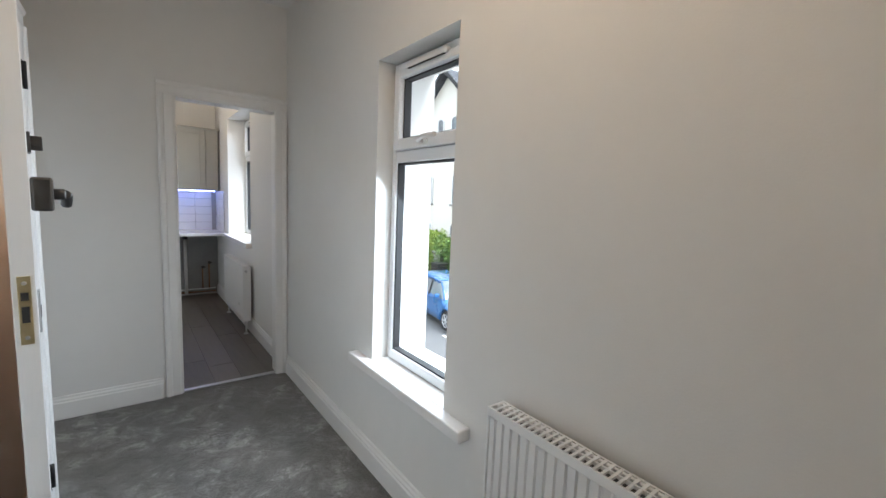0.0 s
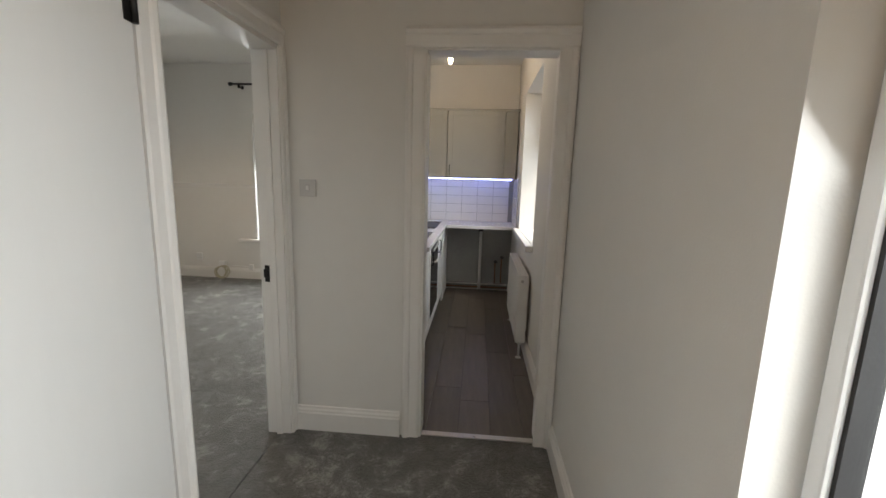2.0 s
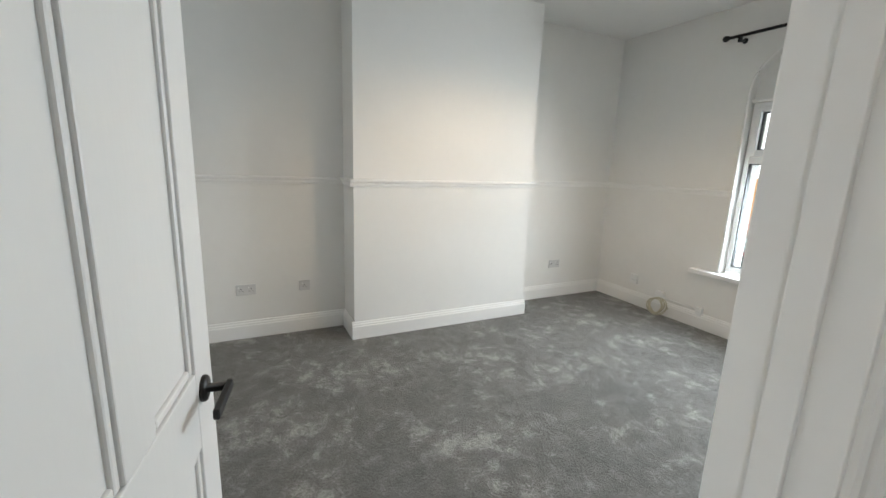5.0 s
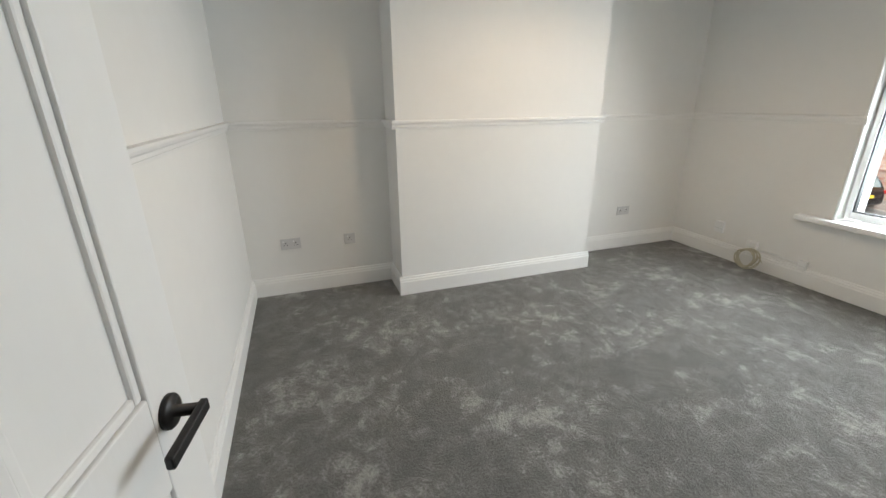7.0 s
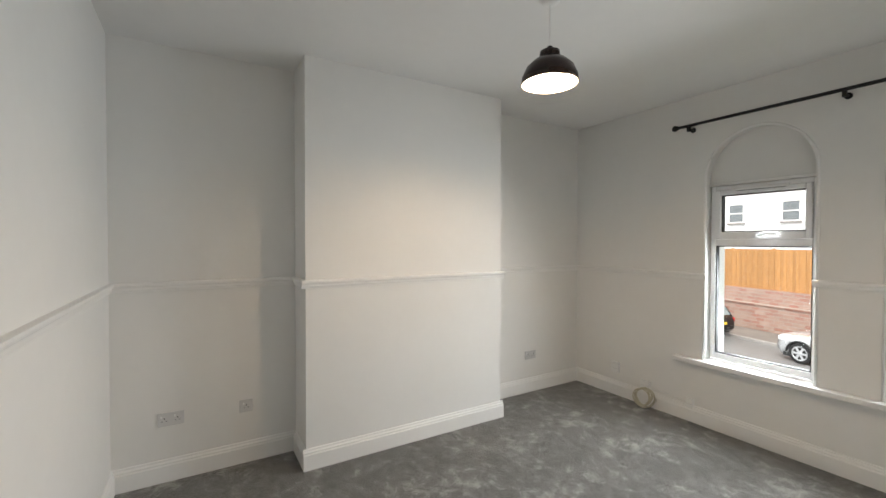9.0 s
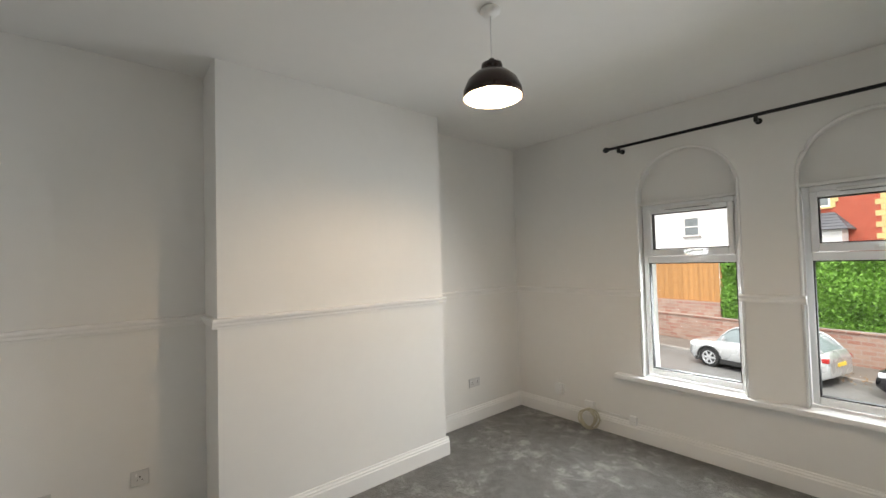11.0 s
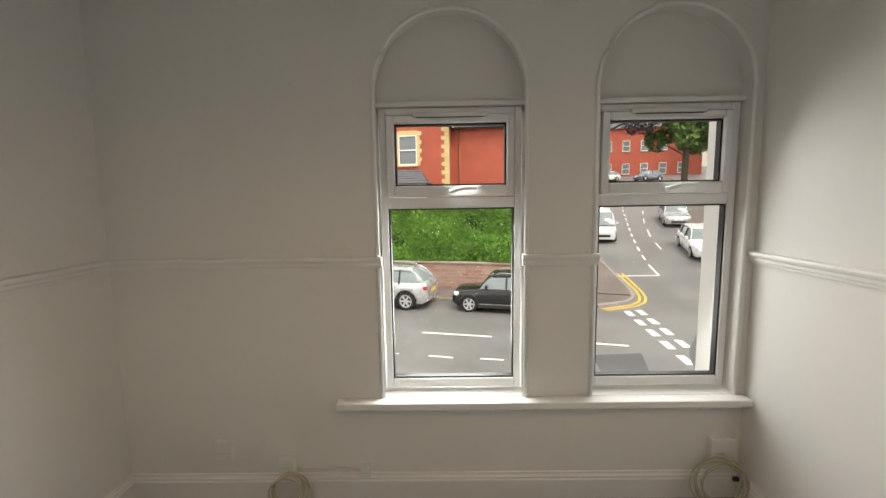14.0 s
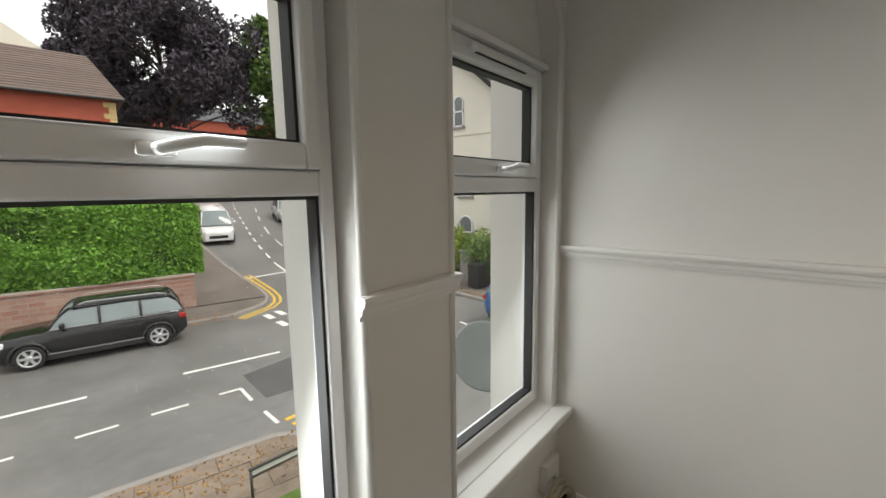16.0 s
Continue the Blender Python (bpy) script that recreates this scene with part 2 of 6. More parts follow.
def sweep(bm, profile, a, b, out, up):
    """A moulding: profile of (out, up) steps carried from a to b."""
    a, b, out, up = Vector(a), Vector(b), Vector(out), Vector(up)
    ra = [bm.verts.new(a + out * o + up * u) for o, u in profile]
    rb = [bm.verts.new(b + out * o + up * u) for o, u in profile]
    n = len(ra)
    for i in range(n):
        j = (i + 1) % n
        bm.faces.new((ra[i], ra[j], rb[j], rb[i]))
    bm.faces.new(list(reversed(ra)))
    bm.faces.new(rb)
    return bm


def tube(bm, points, r, sides=10, cap=True):
    """A round rod along points."""
    pts = [Vector(p) for p in points]
    rings = []
    for i, p in enumerate(pts):
        d = (pts[min(i + 1, len(pts) - 1)] - pts[max(i - 1, 0)]).normalized()
        ref = Vector((0, 0, 1)) if abs(d.z) < 0.9 else Vector((1, 0, 0))
        u = d.cross(ref).normalized()
        v = d.cross(u)
        rings.append([bm.verts.new(p + (u * math.cos(k * math.tau / sides) + v * math.sin(k * math.tau / sides)) * r) for k in range(sides)])
    for r0, r1 in zip(rings, rings[1:]):
        for k in range(sides):
            f = bm.faces.new((r0[k], r0[(k + 1) % sides], r1[(k + 1) % sides], r1[k]))
            f.smooth = True
    if cap:
        bm.faces.new(list(reversed(rings[0])))
        bm.faces.new(rings[-1])
    return bm


def lathe(bm, profile, m=None, sides=32, cap=True):
    """A turned shape: profile of (radius, height) about z."""
    rings = []
    for r, z in profile:
        rings.append([bm.verts.new((r * math.cos(k * math.tau / sides), r * math.sin(k * math.tau / sides), z)) for k in range(sides)])
    for r0, r1 in zip(rings, rings[1:]):
        for k in range(sides):
            f = bm.faces.new((r0[k], r0[(k + 1) % sides], r1[(k + 1) % sides], r1[k]))
            f.smooth = True
    for ring, flip in ((rings[0], True), (rings[-1], False)) if cap else ():
        bm.faces.new(list(reversed(ring)) if flip else ring)
    if m is not None:
        bmesh.ops.transform(bm, matrix=m, verts=[v for r in rings for v in r])
    return bm


def part(name, bm, mat, parent=None, label="", recalc=True):
    """Links a bmesh as one mesh object, under a thing or a part where one is given."""
    if recalc:
        bmesh.ops.recalc_face_normals(bm, faces=bm.faces)
    me = bpy.data.meshes.new(name)
    bm.to_mesh(me)
    bm.free()
    me.materials.append(mat)
    ob = new(name, me)
    if parent is not None:
        ob.parent = parent
    if label:
        tagged(ob, label)
    return ob


def B():
    return bmesh.new()


def setting(ob, label, category):
    return tagged(ob, label, category, kind="structure")


def thing(name, m, label, category, group=""):
    ob = new(name)
    ob.matrix_world = m
    ob.empty_display_size = 0.1
    return tagged(ob, label, category, group)


def solid(*boxes, bevel=0.0):
    bm = B()
    for q in boxes:
        box(bm, *q, bevel=bevel)
    return bm


# ---------------------------------------------------------------- plan
LX0, LX1, LY0, LY1 = -3.81, -0.585, 2.41, 6.58       # living room
HX0, HX1, HY0, HY1 = -0.46, 1.0, -1.3, 3.35          # hall
KX0, KX1, KY0, KY1 = -0.47, 1.0, 3.47, 6.60          # kitchen
CZ = 2.83
OUT_Y, OUT_X = 6.92, 1.34                            # outer faces
CB = (-3.47, 3.51, 5.20)                             # chimney breast face and ends
W1, W2 = (-2.446, -1.706), (-1.372, -0.63)
SILL_Z, ARCH_Z = 0.56, 2.47

# floors
setting(part("floor_carpet_living", solid((LX0, LX1 + 0.06, LY0, LY1, -0.15, 0.0)), CARPET), "silver grey plush carpet with brushed patches, living room", "carpet")
setting(part("floor_carpet_hall", solid((-0.52, HX1, HY0, 3.37, -0.15, -0.001)), CARPET), "silver grey plush carpet in the narrow hall", "carpet")
floor_k = setting(part("floor_kitchen", solid((KX0, KX1, 3.385, KY1, -0.15, -0.012)), DARKPL), "dark grey wood plank laminate kitchen floor", "floor")
# ceilings
setting(part("ceiling_living", solid((LX0 - 0.1, LX1 + 0.05, LY0 - 0.1, OUT_Y, CZ, CZ + 0.2)), CEIL), "white painted living room ceiling", "ceiling")
setting(part("ceiling_hall", solid((-0.53, OUT_X, HY0 - 0.1, 3.385, CZ, CZ + 0.2)), CEIL), "white painted hall ceiling", "ceiling")
setting(part("ceiling_kitchen", solid((-0.53, OUT_X, 3.386, OUT_Y, CZ, CZ + 0.2)), CEIL), "white painted kitchen ceiling", "ceiling")


def arch_wall():
    bm = B()
    y0, y1 = LY1, OUT_Y
    zb = -0.15
    box(bm, LX0 - 0.1, W1[0], y0, y1, zb, CZ)
    box(bm, W1[1], W2[0], y0, y1, zb, CZ)
    box(bm, W2[1], LX1 + 0.058, y0, y1, zb, CZ)
    for a, b in (W1, W2):
        box(bm, a, b, y0, 6.73, zb, SILL_Z - 0.04)
        box(bm, a, b, 6.73, y1, zb, SILL_Z - 0.24)
        r = (b - a) / 2
        n = 20
        for i in range(n):
            t0, t1 = math.pi * i / n, math.pi * (i + 1) / n
            xa, xb = (a + b) / 2 - r * math.cos(t0), (a + b) / 2 - r * math.cos(t1)
            za, zb2 = (ARCH_Z - r + r * math.sin(t) for t in (t0, t1))
            vs = [bm.verts.new(p) for p in ((xa, y0, za), (xb, y0, zb2), (xb, y0, CZ), (xa, y0, CZ), (xa, y1, za), (xb, y1, zb2), (xb, y1, CZ), (xa, y1, CZ))]
            for q in ((0, 3, 2, 1), (4, 5, 6, 7), (0, 1, 5, 4), (3, 7, 6, 2)):
                bm.faces.new([vs[k] for k in q])
    return bm


setting(part("wall_north_living", arch_wall(), WALL, recalc=False), "white painted front wall with two arched window recesses", "wall")
setting(part("wall_west", solid((LX0 - 0.3, LX0, LY0 - 0.1, LY1, -0.15, CZ)), WALL), "white painted wall with alcoves beside the chimney breast", "wall")
setting(part("chimney_breast", solid((LX0 + 0.002, CB[0], CB[1], CB[2], 0, CZ - 0.001)), WALL), "white painted projecting chimney breast", "wall")
setting(part("wall_south_living", solid((LX0, LX1 + 0.02, LY0 - 0.15, LY0, -0.15, CZ)), WALL), "white painted plain living room wall", "wall")
D1 = (2.46, 3.302, 2.07)      # living room doorway along y, and its height
setting(part("wall_party", solid((LX1, HX0, LY0 - 0.06, D1[0], -0.14, CZ), (LX1, HX0, D1[1], HY1 + 0.13, -0.14, CZ), (LX1, HX0, D1[0], D1[1], D1[2], CZ), (LX1, KX0 - 0.002, HY1 + 0.13, LY1, -0.14, CZ)), WALL), "white painted partition between living room and hall", "wall")
D2 = (0.255, 0.935, 2.085)   # kitchen doorway along x
setting(part("wall_kitchen_door", solid((HX0, D2[0], HY1, KY0, -0.14, CZ), (D2[1], HX1, HY1, KY0, -0.14, CZ), (D2[0], D2[1], HY1, KY0, D2[2], CZ)), WALL), "white painted wall with the kitchen doorway", "wall")
HW = (1.255, 1.88, 0.60, 2.12)  # hall window y, z
KW = (4.58, 5.75, 0.93, 2.34)   # kitchen window y, z


def east_wall(y0, y1, w):
    return solid((HX1, OUT_X, y0, w[0], -0.15, CZ), (HX1, OUT_X, w[1], y1, -0.15, CZ), (HX1, OUT_X, w[0], w[1], -0.15, w[2]), (HX1, OUT_X, w[0], w[1], w[3], CZ))


setting(part("wall_east_hall", east_wall(HY0 - 0.1, 3.385, HW), WALL), "white painted outer wall with a tall window", "wall")
setting(part("wall_east_kitchen", east_wall(3.386, OUT_Y, KW), WALL), "white painted kitchen outer wall with a window", "wall")
setting(part("wall_north_kitchen", solid((-0.52, HX1, KY1, OUT_Y, -0.15, CZ)), WALL), "white painted end wall of the kitchen", "wall")
setting(part("wall_south_hall", solid((-0.6, HX1, HY0 - 0.1, HY0, -0.15, CZ)), WALL), "white painted end wall of the hall", "wall")
# thicker wall round the entrance
EX, E0, E1, EH = -0.31, 1.405, 2.235, 2.04
setting(part("wall_west_hall", solid((-0.585, EX, HY0, E0 - 0.03, -0.14, CZ), (-0.585, EX, E1 + 0.03, 2.32, -0.14, CZ), (-0.585, EX, E0 - 0.03, E1 + 0.03, EH + 0.03, CZ)), WALL), "white painted hall wall round the entrance door", "wall")
setting(part("landing_panelling", solid((-0.75, -0.6, 0.9, 2.28, -0.14, 2.3)), BROWN), "orange-brown varnished panelling outside the entrance door", "panelling")

# skirting, dado rail, architraves
SKIRT = [(0, 0), (0.022, 0), (0.022, 0.105), (0.017, 0.112), (0.017, 0.122), (0.010, 0.130), (0.008, 0.142), (0, 0.145)]
DADO = [(0, -0.03), (0.008, -0.03), (0.010, -0.018), (0.018, -0.014), (0.020, 0.0), (0.028, 0.008), (0.032, 0.018), (0.030, 0.028), (0, 0.030)]
Z = (0, 0, 1)


def run(name, profile, z, segs, label, category):
    bm = B()
    for a, b, out in segs:
        sweep(bm, profile, (*a, z), (*b, z), (*out, 0), Z)
    return setting(part(name, bm, TRIM), label, category)


e = 0.022
run("baseboard_living", SKIRT, 0.001, [
    ((LX0, LY0), (LX0, CB[1]), (1, 0)), ((LX0, CB[1]), (CB[0], CB[1]), (0, -1)), ((CB[0], CB[1] - e), (CB[0], CB[2] + e), (1, 0)),
    ((LX0, CB[2]), (CB[0], CB[2]), (0, 1)), ((LX0, CB[2]), (LX0, LY1), (1, 0)), ((LX0, LY1), (LX1, LY1), (0, -1)),
    ((LX1, D1[1] + 0.08), (LX1, LY1), (-1, 0)), ((LX0, LY0), (LX1 - 0.03, LY0), (0, 1))], "white moulded skirting round the living room", "skirting")
e = 0.03
DZ = 1.275
run("trim_dado_living", DADO, DZ, [
    ((LX0, LY0), (LX0, CB[1]), (1, 0)), ((LX0, CB[1]), (CB[0], CB[1]), (0, -1)), ((CB[0], CB[1] - e), (CB[0], CB[2] + e), (1, 0)),
    ((LX0, CB[2]), (CB[0], CB[2]), (0, 1)), ((LX0, CB[2]), (LX0, LY1), (1, 0)), ((LX0, LY1), (W1[0] + 0.02, LY1), (0, -1)),
    ((W1[1] - 0.02, LY1), (W2[0] + 0.02, LY1), (0, -1)), ((LX1, D1[1] + 0.09), (LX1, LY1), (-1, 0)), ((LX0, LY0), (LX1, LY0), (0, 1))],
    "white moulded dado rail at waist height", "dado rail")
run("baseboard_hall", SKIRT, 0.0, [
    ((HX0, HY1), (D2[0] - 0.1, HY1), (0, -1)), ((HX1, HY0), (HX1, HY1 - 0.027), (-1, 0)), ((EX, HY0), (EX, E0 - 0.1), (1, 0)), ((EX, E1 + 0.055), (EX, 2.32), (1, 0)), ((HX0, 2.32), (EX + 0.02, 2.32), (0, 1))],
    "white moulded skirting along the hall", "skirting")
run("baseboard_kitchen", SKIRT, -0.004, [((KX1, KY0), (KX1, KY1), (-1, 0)), ((0.2, KY0), (D2[0] - 0.02, KY0), (0, 1))], "white moulded skirting along the kitchen wall", "skirting")

ARCHI = [(0, 0), (0.012, 0), (0.016, 0.012), (0.016, 0.055), (0.022, 0.062), (0.026, 0.078), (0.022, 0.092), (0, 0.094)]


def architrave(name, axis, at, face, a, b, top, label, width=1.0, width_b=None):
    """Moulded frame round an opening on a wall whose plane is axis = at; face: the way it looks."""
    bm = B()
    pr = [(o, u * width) for o, u in ARCHI]
    prb = [(o, u * (width_b or width)) for o, u in ARCHI]
    w, wb = 0.094 * width, 0.094 * (width_b or width)

    def p(s, z):
        return (at, s, z) if axis == "x" else (s, at, z)
    out = (face, 0, 0) if axis == "x" else (0, face, 0)

    def along(s):
        return (0, s, 0) if axis == "x" else (s, 0, 0)
    sweep(bm, pr, p(a, 0.0), p(a, top), out, along(-1))
    sweep(bm, prb, p(b, 0.0), p(b, top), out, along(1))
    sweep(bm, pr, p(a - w, top), p(b + wb, top), out, Z)
    return setting(part(name, bm, TRIM), label, "architrave")


architrave("trim_kitchen_door", "y", HY1, -1, D2[0] + 0.008, D2[1] - 0.03, D2[2] - 0.01, "white moulded architrave round the kitchen doorway", 1.0, 0.98)
architrave("trim_living_door_hall_side", "x", HX0, 1, D1[0], D1[1] - 0.01, D1[2], "white moulded architrave round the living room doorway", 1.0, 0.5)
architrave("trim_living_door_room_side", "x", LX1, -1, D1[0], D1[1], D1[2], "white moulded architrave inside the living room")
architrave("trim_entrance_door", "x", EX, 1, E0 - 0.005, E1 + 0.005, EH, "white moulded architrave round the entrance door", 0.75)


def lining(name, boxes, label):
    return setting(part(name, solid(*boxes, bevel=0.002), TRIM), label, "door lining")


lining("trim_lining_kitchen", [(D2[0] - 0.002, D2[0] + 0.02, HY1 - 0.004, KY0 + 0.004, 0, D2[2]), (D2[1] - 0.02, D2[1] + 0.002, HY1 - 0.004, KY0 + 0.004, 0, D2[2]), (D2[0] + 0.02, D2[1] - 0.02, HY1 - 0.004, KY0 + 0.004, D2[2] - 0.022, D2[2] + 0.002)], "white painted lining of the kitchen doorway")
lining("trim_lining_living", [(LX1 - 0.004, HX0 + 0.004, D1[0] - 0.002, D1[0] + 0.02, 0, D1[2]), (LX1 - 0.004, HX0 + 0.004, D1[1] - 0.02, D1[1] + 0.002, 0, D1[2]), (LX1 - 0.004, HX0 + 0.004, D1[0] + 0.02, D1[1] - 0.02, D1[2] - 0.022, D1[2] + 0.002), (-0.535, -0.50, D1[1] - 0.032, D1[1] - 0.02, 0, D1[2] - 0.022)], "white painted lining with a door stop")
lining("trim_lining_entrance", [(-0.585, EX + 0.003, E0 - 0.03, E0 - 0.002, 0, EH + 0.03), (-0.585, EX + 0.003, E1 + 0.002, E1 + 0.03, 0, EH + 0.03), (-0.585, EX + 0.003, E0 - 0.002, E1 + 0.002, EH, EH + 0.03)], "white painted frame of the entrance door")
setting(part("trim_threshold", solid((D2[0] + 0.02, D2[1] - 0.02, 3.36, 3.40, 0.0, 0.008), bevel=0.003), STEEL), "metal threshold strip between carpet and laminate", "threshold")

# ---------------------------------------------------------------- windows


def casement(name, m, w, h, transom, label, handle_x=0.5):
    """White uPVC window, w by h, with a top-hung light above transom; local x along it, y outwards, z up."""
    win = setting(thing(name, m, label, "window"), label, "window")
    f, d = 0.036, 0.07
    bm = solid((0, f, 0, d, 0, h), (w - f, w, 0, d, 0, h), (f, w - f, 0, d, 0, f + 0.012), (f, w - f, 0, d, h - f, h), (f, w - f, 0, d, transom - 0.028, transom + 0.028), bevel=0.006)
    part("window_frame", bm, UPVC, win)
    s0, s1 = transom + 0.030, h - f - 0.002
    a, b, g = f + 0.002, w - f - 0.002, 0.038
    sash = part("opening_light", solid((a, a + g, -0.016, d - 0.01, s0, s1), (b - g, b, -0.016, d - 0.01, s0, s1), (a + g, b - g, -0.016, d - 0.01, s0, s0 + g + 0.018), (a + g, b - g, -0.016, d - 0.01, s1 - g, s1), bevel=0.007), UPVC, win)
    lower = (f, w - f, f + 0.012, transom - 0.028)
    upper = (a + g, b - g, s0 + g + 0.018, s1 - g)
    for (x0, x1, z0, z1), par in ((lower, win), (upper, sash)):
        q = 0.008
        part("gasket", solid((x0, x0 + q, 0.012, 0.05, z0, z1), (x1 - q, x1, 0.012, 0.05, z0, z1), (x0 + q, x1 - q, 0.012, 0.05, z0, z0 + q), (x0 + q, x1 - q, 0.012, 0.05, z1 - q, z1)), GASKET, par)
        pane = part("pane", solid((x0 + 0.004, x1 - 0.004, 0.028, 0.034, z0 + 0.004, z1 - 0.004)), GLASS, par)
        pane.visible_shadow = False
    hx = w * handle_x
    bm = B()
    box(bm, hx - 0.03, hx + 0.03, -0.026, -0.0165, s0 + 0.012, s0 + 0.036, bevel=0.004)
    tube(bm, [(hx, -0.02, s0 + 0.024), (hx, -0.05, s0 + 0.024), (hx + 0.02, -0.06, s0 + 0.030), (hx + 0.06, -0.058, s0 + 0.040), (hx + 0.13, -0.052, s0 + 0.040)], 0.0105, 10)
    part("window_handle", bm, PLASTIC, sash, "white espagnolette handle")
    bm = solid((w * 0.24, w * 0.76, -0.028, -0.001, h - 0.05, h - 0.026), bevel=0.006)
    part("trickle_vent", bm, PLASTIC, win, "slim white trickle vent")
    part("vent_slot", solid((w * 0.27, w * 0.73, -0.029, -0.02, h - 0.053, h - 0.0505)), GASKET, win)
    return win


FY = 6.655
for i, (a, b) in enumerate((W1, W2), 1):
    casement(f"window_{i}", pose(a + 0.012, FY, SILL_Z + 0.02), b - a - 0.024, 1.455, 0.985, "white uPVC window with a top-hung upper light in an arched recess")
    r = (b - a) / 2
    arc = [(r * math.cos(math.pi * k / 24), r * math.sin(math.pi * k / 24)) for k in range(25)]
    zs = ARCH_Z - r
    bm = prism(B(), [(x, y + zs) for x, y in arc] + [(-r, 2.06), (r, 2.06)], 0, 0.02, Matrix.Translation(((a + b) / 2, FY + 0.034, 0)) @ Matrix.Rotation(math.pi / 2, 4, "X"))
    setting(part(f"wall_arch_infill_{i}", bm, WALL), "white painted board filling the arch above a window", "panel")
    setting(part(f"trim_batten_{i}", solid((a, b, FY - 0.022, FY + 0.02, 2.037, 2.062), bevel=0.004), TRIM), "white batten above the window frame", "batten")
    setting(part(f"wall_arch_backing_{i}", solid((a, b, FY + 0.06, FY + 0.10, 2.02, ARCH_Z)), WALL), "white board closing the arch outside", "panel")
for i, (a, b) in enumerate((W1, W2), 1):
    r, cx, zs = (b - a) / 2, (a + b) / 2, ARCH_Z - (b - a) / 2
    line = [(a, LY1, SILL_Z + 0.004)] + [(cx - r * math.cos(math.pi * k / 28), LY1, zs + r * math.sin(math.pi * k / 28)) for k in range(29)] + [(b, LY1, SILL_Z + 0.004)]
    setting(part(f"trim_arch_bead_{i}", tube(B(), line, 0.011, 10), TRIM), "rounded white plaster edge round an arched recess", "trim")
setting(part("window_sill_living", solid((W1[0] - 0.23, LX1 - 0.001, LY1 - 0.075, LY1 - 0.0005, SILL_Z - 0.035, SILL_Z + 0.003), (W1[0], W1[1], LY1 - 0.0005, FY + 0.06, SILL_Z - 0.035, SILL_Z + 0.003), (W2[0], W2[1], LY1 - 0.0005, FY + 0.06, SILL_Z - 0.035, SILL_Z + 0.003), bevel=0.006), TRIM), "white painted sill shared by both front windows", "window sill")
for name, w, tr in (("hall", HW, 1.05), ("kitchen", KW, 0.93)):
    casement("window_3" if name == "hall" else "window_4", Matrix.Translation((HX1 + (0.085 if name == "hall" else 0.2), w[1] - 0.01, w[2] + 0.01)) @ Matrix.Rotation(-math.pi / 2, 4, "Z"), w[1] - w[0] - 0.02, w[3] - w[2] - 0.02, tr, f"white uPVC {name} window with a top-hung upper light")
    lip = 0.17 if name == "hall" else 0.04
    setting(part(f"window_sill_{name}", solid((HX1 - 0.06, HX1 - 0.0005, w[0] - lip, w[1] + lip, w[2] - 0.045, w[2] + 0.004), (HX1 - 0.0005, HX1 + (0.14 if name == "hall" else 0.25), w[0] + 0.001, w[1] - 0.001, w[2] - 0.03, w[2] + 0.004), bevel=0.006), TRIM), f"white painted {name} window sill", "window sill")

# ---------------------------------------------------------------- doors


def panel_door(name, m, w, h, label, hand=1):
    """Four-panel painted door; local x from hinge to latch, y thickness 0..0.04, z up."""
    d = thing(name, m, label, "door")
    tagged(d, kind="structure")
    t, s = 0.04, 0.105
    mid = w / 2
    rails = [(0, s, 0, h), (w - s, w, 0, h), (mid - 0.05, mid + 0.05, 0.2, h - 0.11)]
    bars = [(0, 0.2), (0.86, 1.02), (h - 0.11, h)]
    bm = B()
    for x0, x1, z0, z1 in rails[:2]:
        box(bm, x0, x1, 0, t, z0, z1, bevel=0.003)
    for z0, z1 in bars:
        box(bm, s, w - s, 0, t, z0, z1, bevel=0.003)
    for (_, z0), (z1, _) in zip(bars, bars[1:]):
        box(bm, mid - 0.05, mid + 0.05, 0, t, z0, z1, bevel=0.003)
    part("door_frame", bm, DOORP, d)
    for (_, z0), (z1, _) in zip(bars, bars[1:]):
        for x0, x1 in ((s, mid - 0.05), (mid + 0.05, w - s)):
            bm = B()
            box(bm, x0 - 0.002, x1 + 0.002, 0.012, t - 0.012, z0 - 0.002, z1 + 0.002)
            for q in ((x0, x0 + 0.016, z0, z1), (x1 - 0.016, x1, z0, z1), (x0 + 0.016, x1 - 0.016, z0, z0 + 0.016), (x0 + 0.016, x1 - 0.016, z1 - 0.016, z1)):
                box(bm, q[0], q[1], 0.005, t - 0.005, q[2], q[3], bevel=0.004)
            part("door_panel", bm, DOORP, d)
    return d


def lever_handle(parent, x, z, y, side, turn):
    """Black lever on a round rose; side: the way it stands out, turn: the way the lever points."""
    bm = lathe(B(), [(0.0265, 0), (0.0265, 0.006), (0.024, 0.009), (0.009, 0.0095), (0.009, 0.046)], pose(x, y, z, -90 * side), 24)
    rose = part("rose", bm, BLACK, parent, "black round rose")
    bm = box(B(), min(x - 0.012 * turn, x + turn * 0.105), max(x - 0.012 * turn, x + turn * 0.105), *sorted((y + side * 0.042, y + side * 0.054)), z - 0.010, z + 0.010, bevel=0.003)
    part("door_handle", bm, BLACK, parent, "matt black lever handle")
    return rose


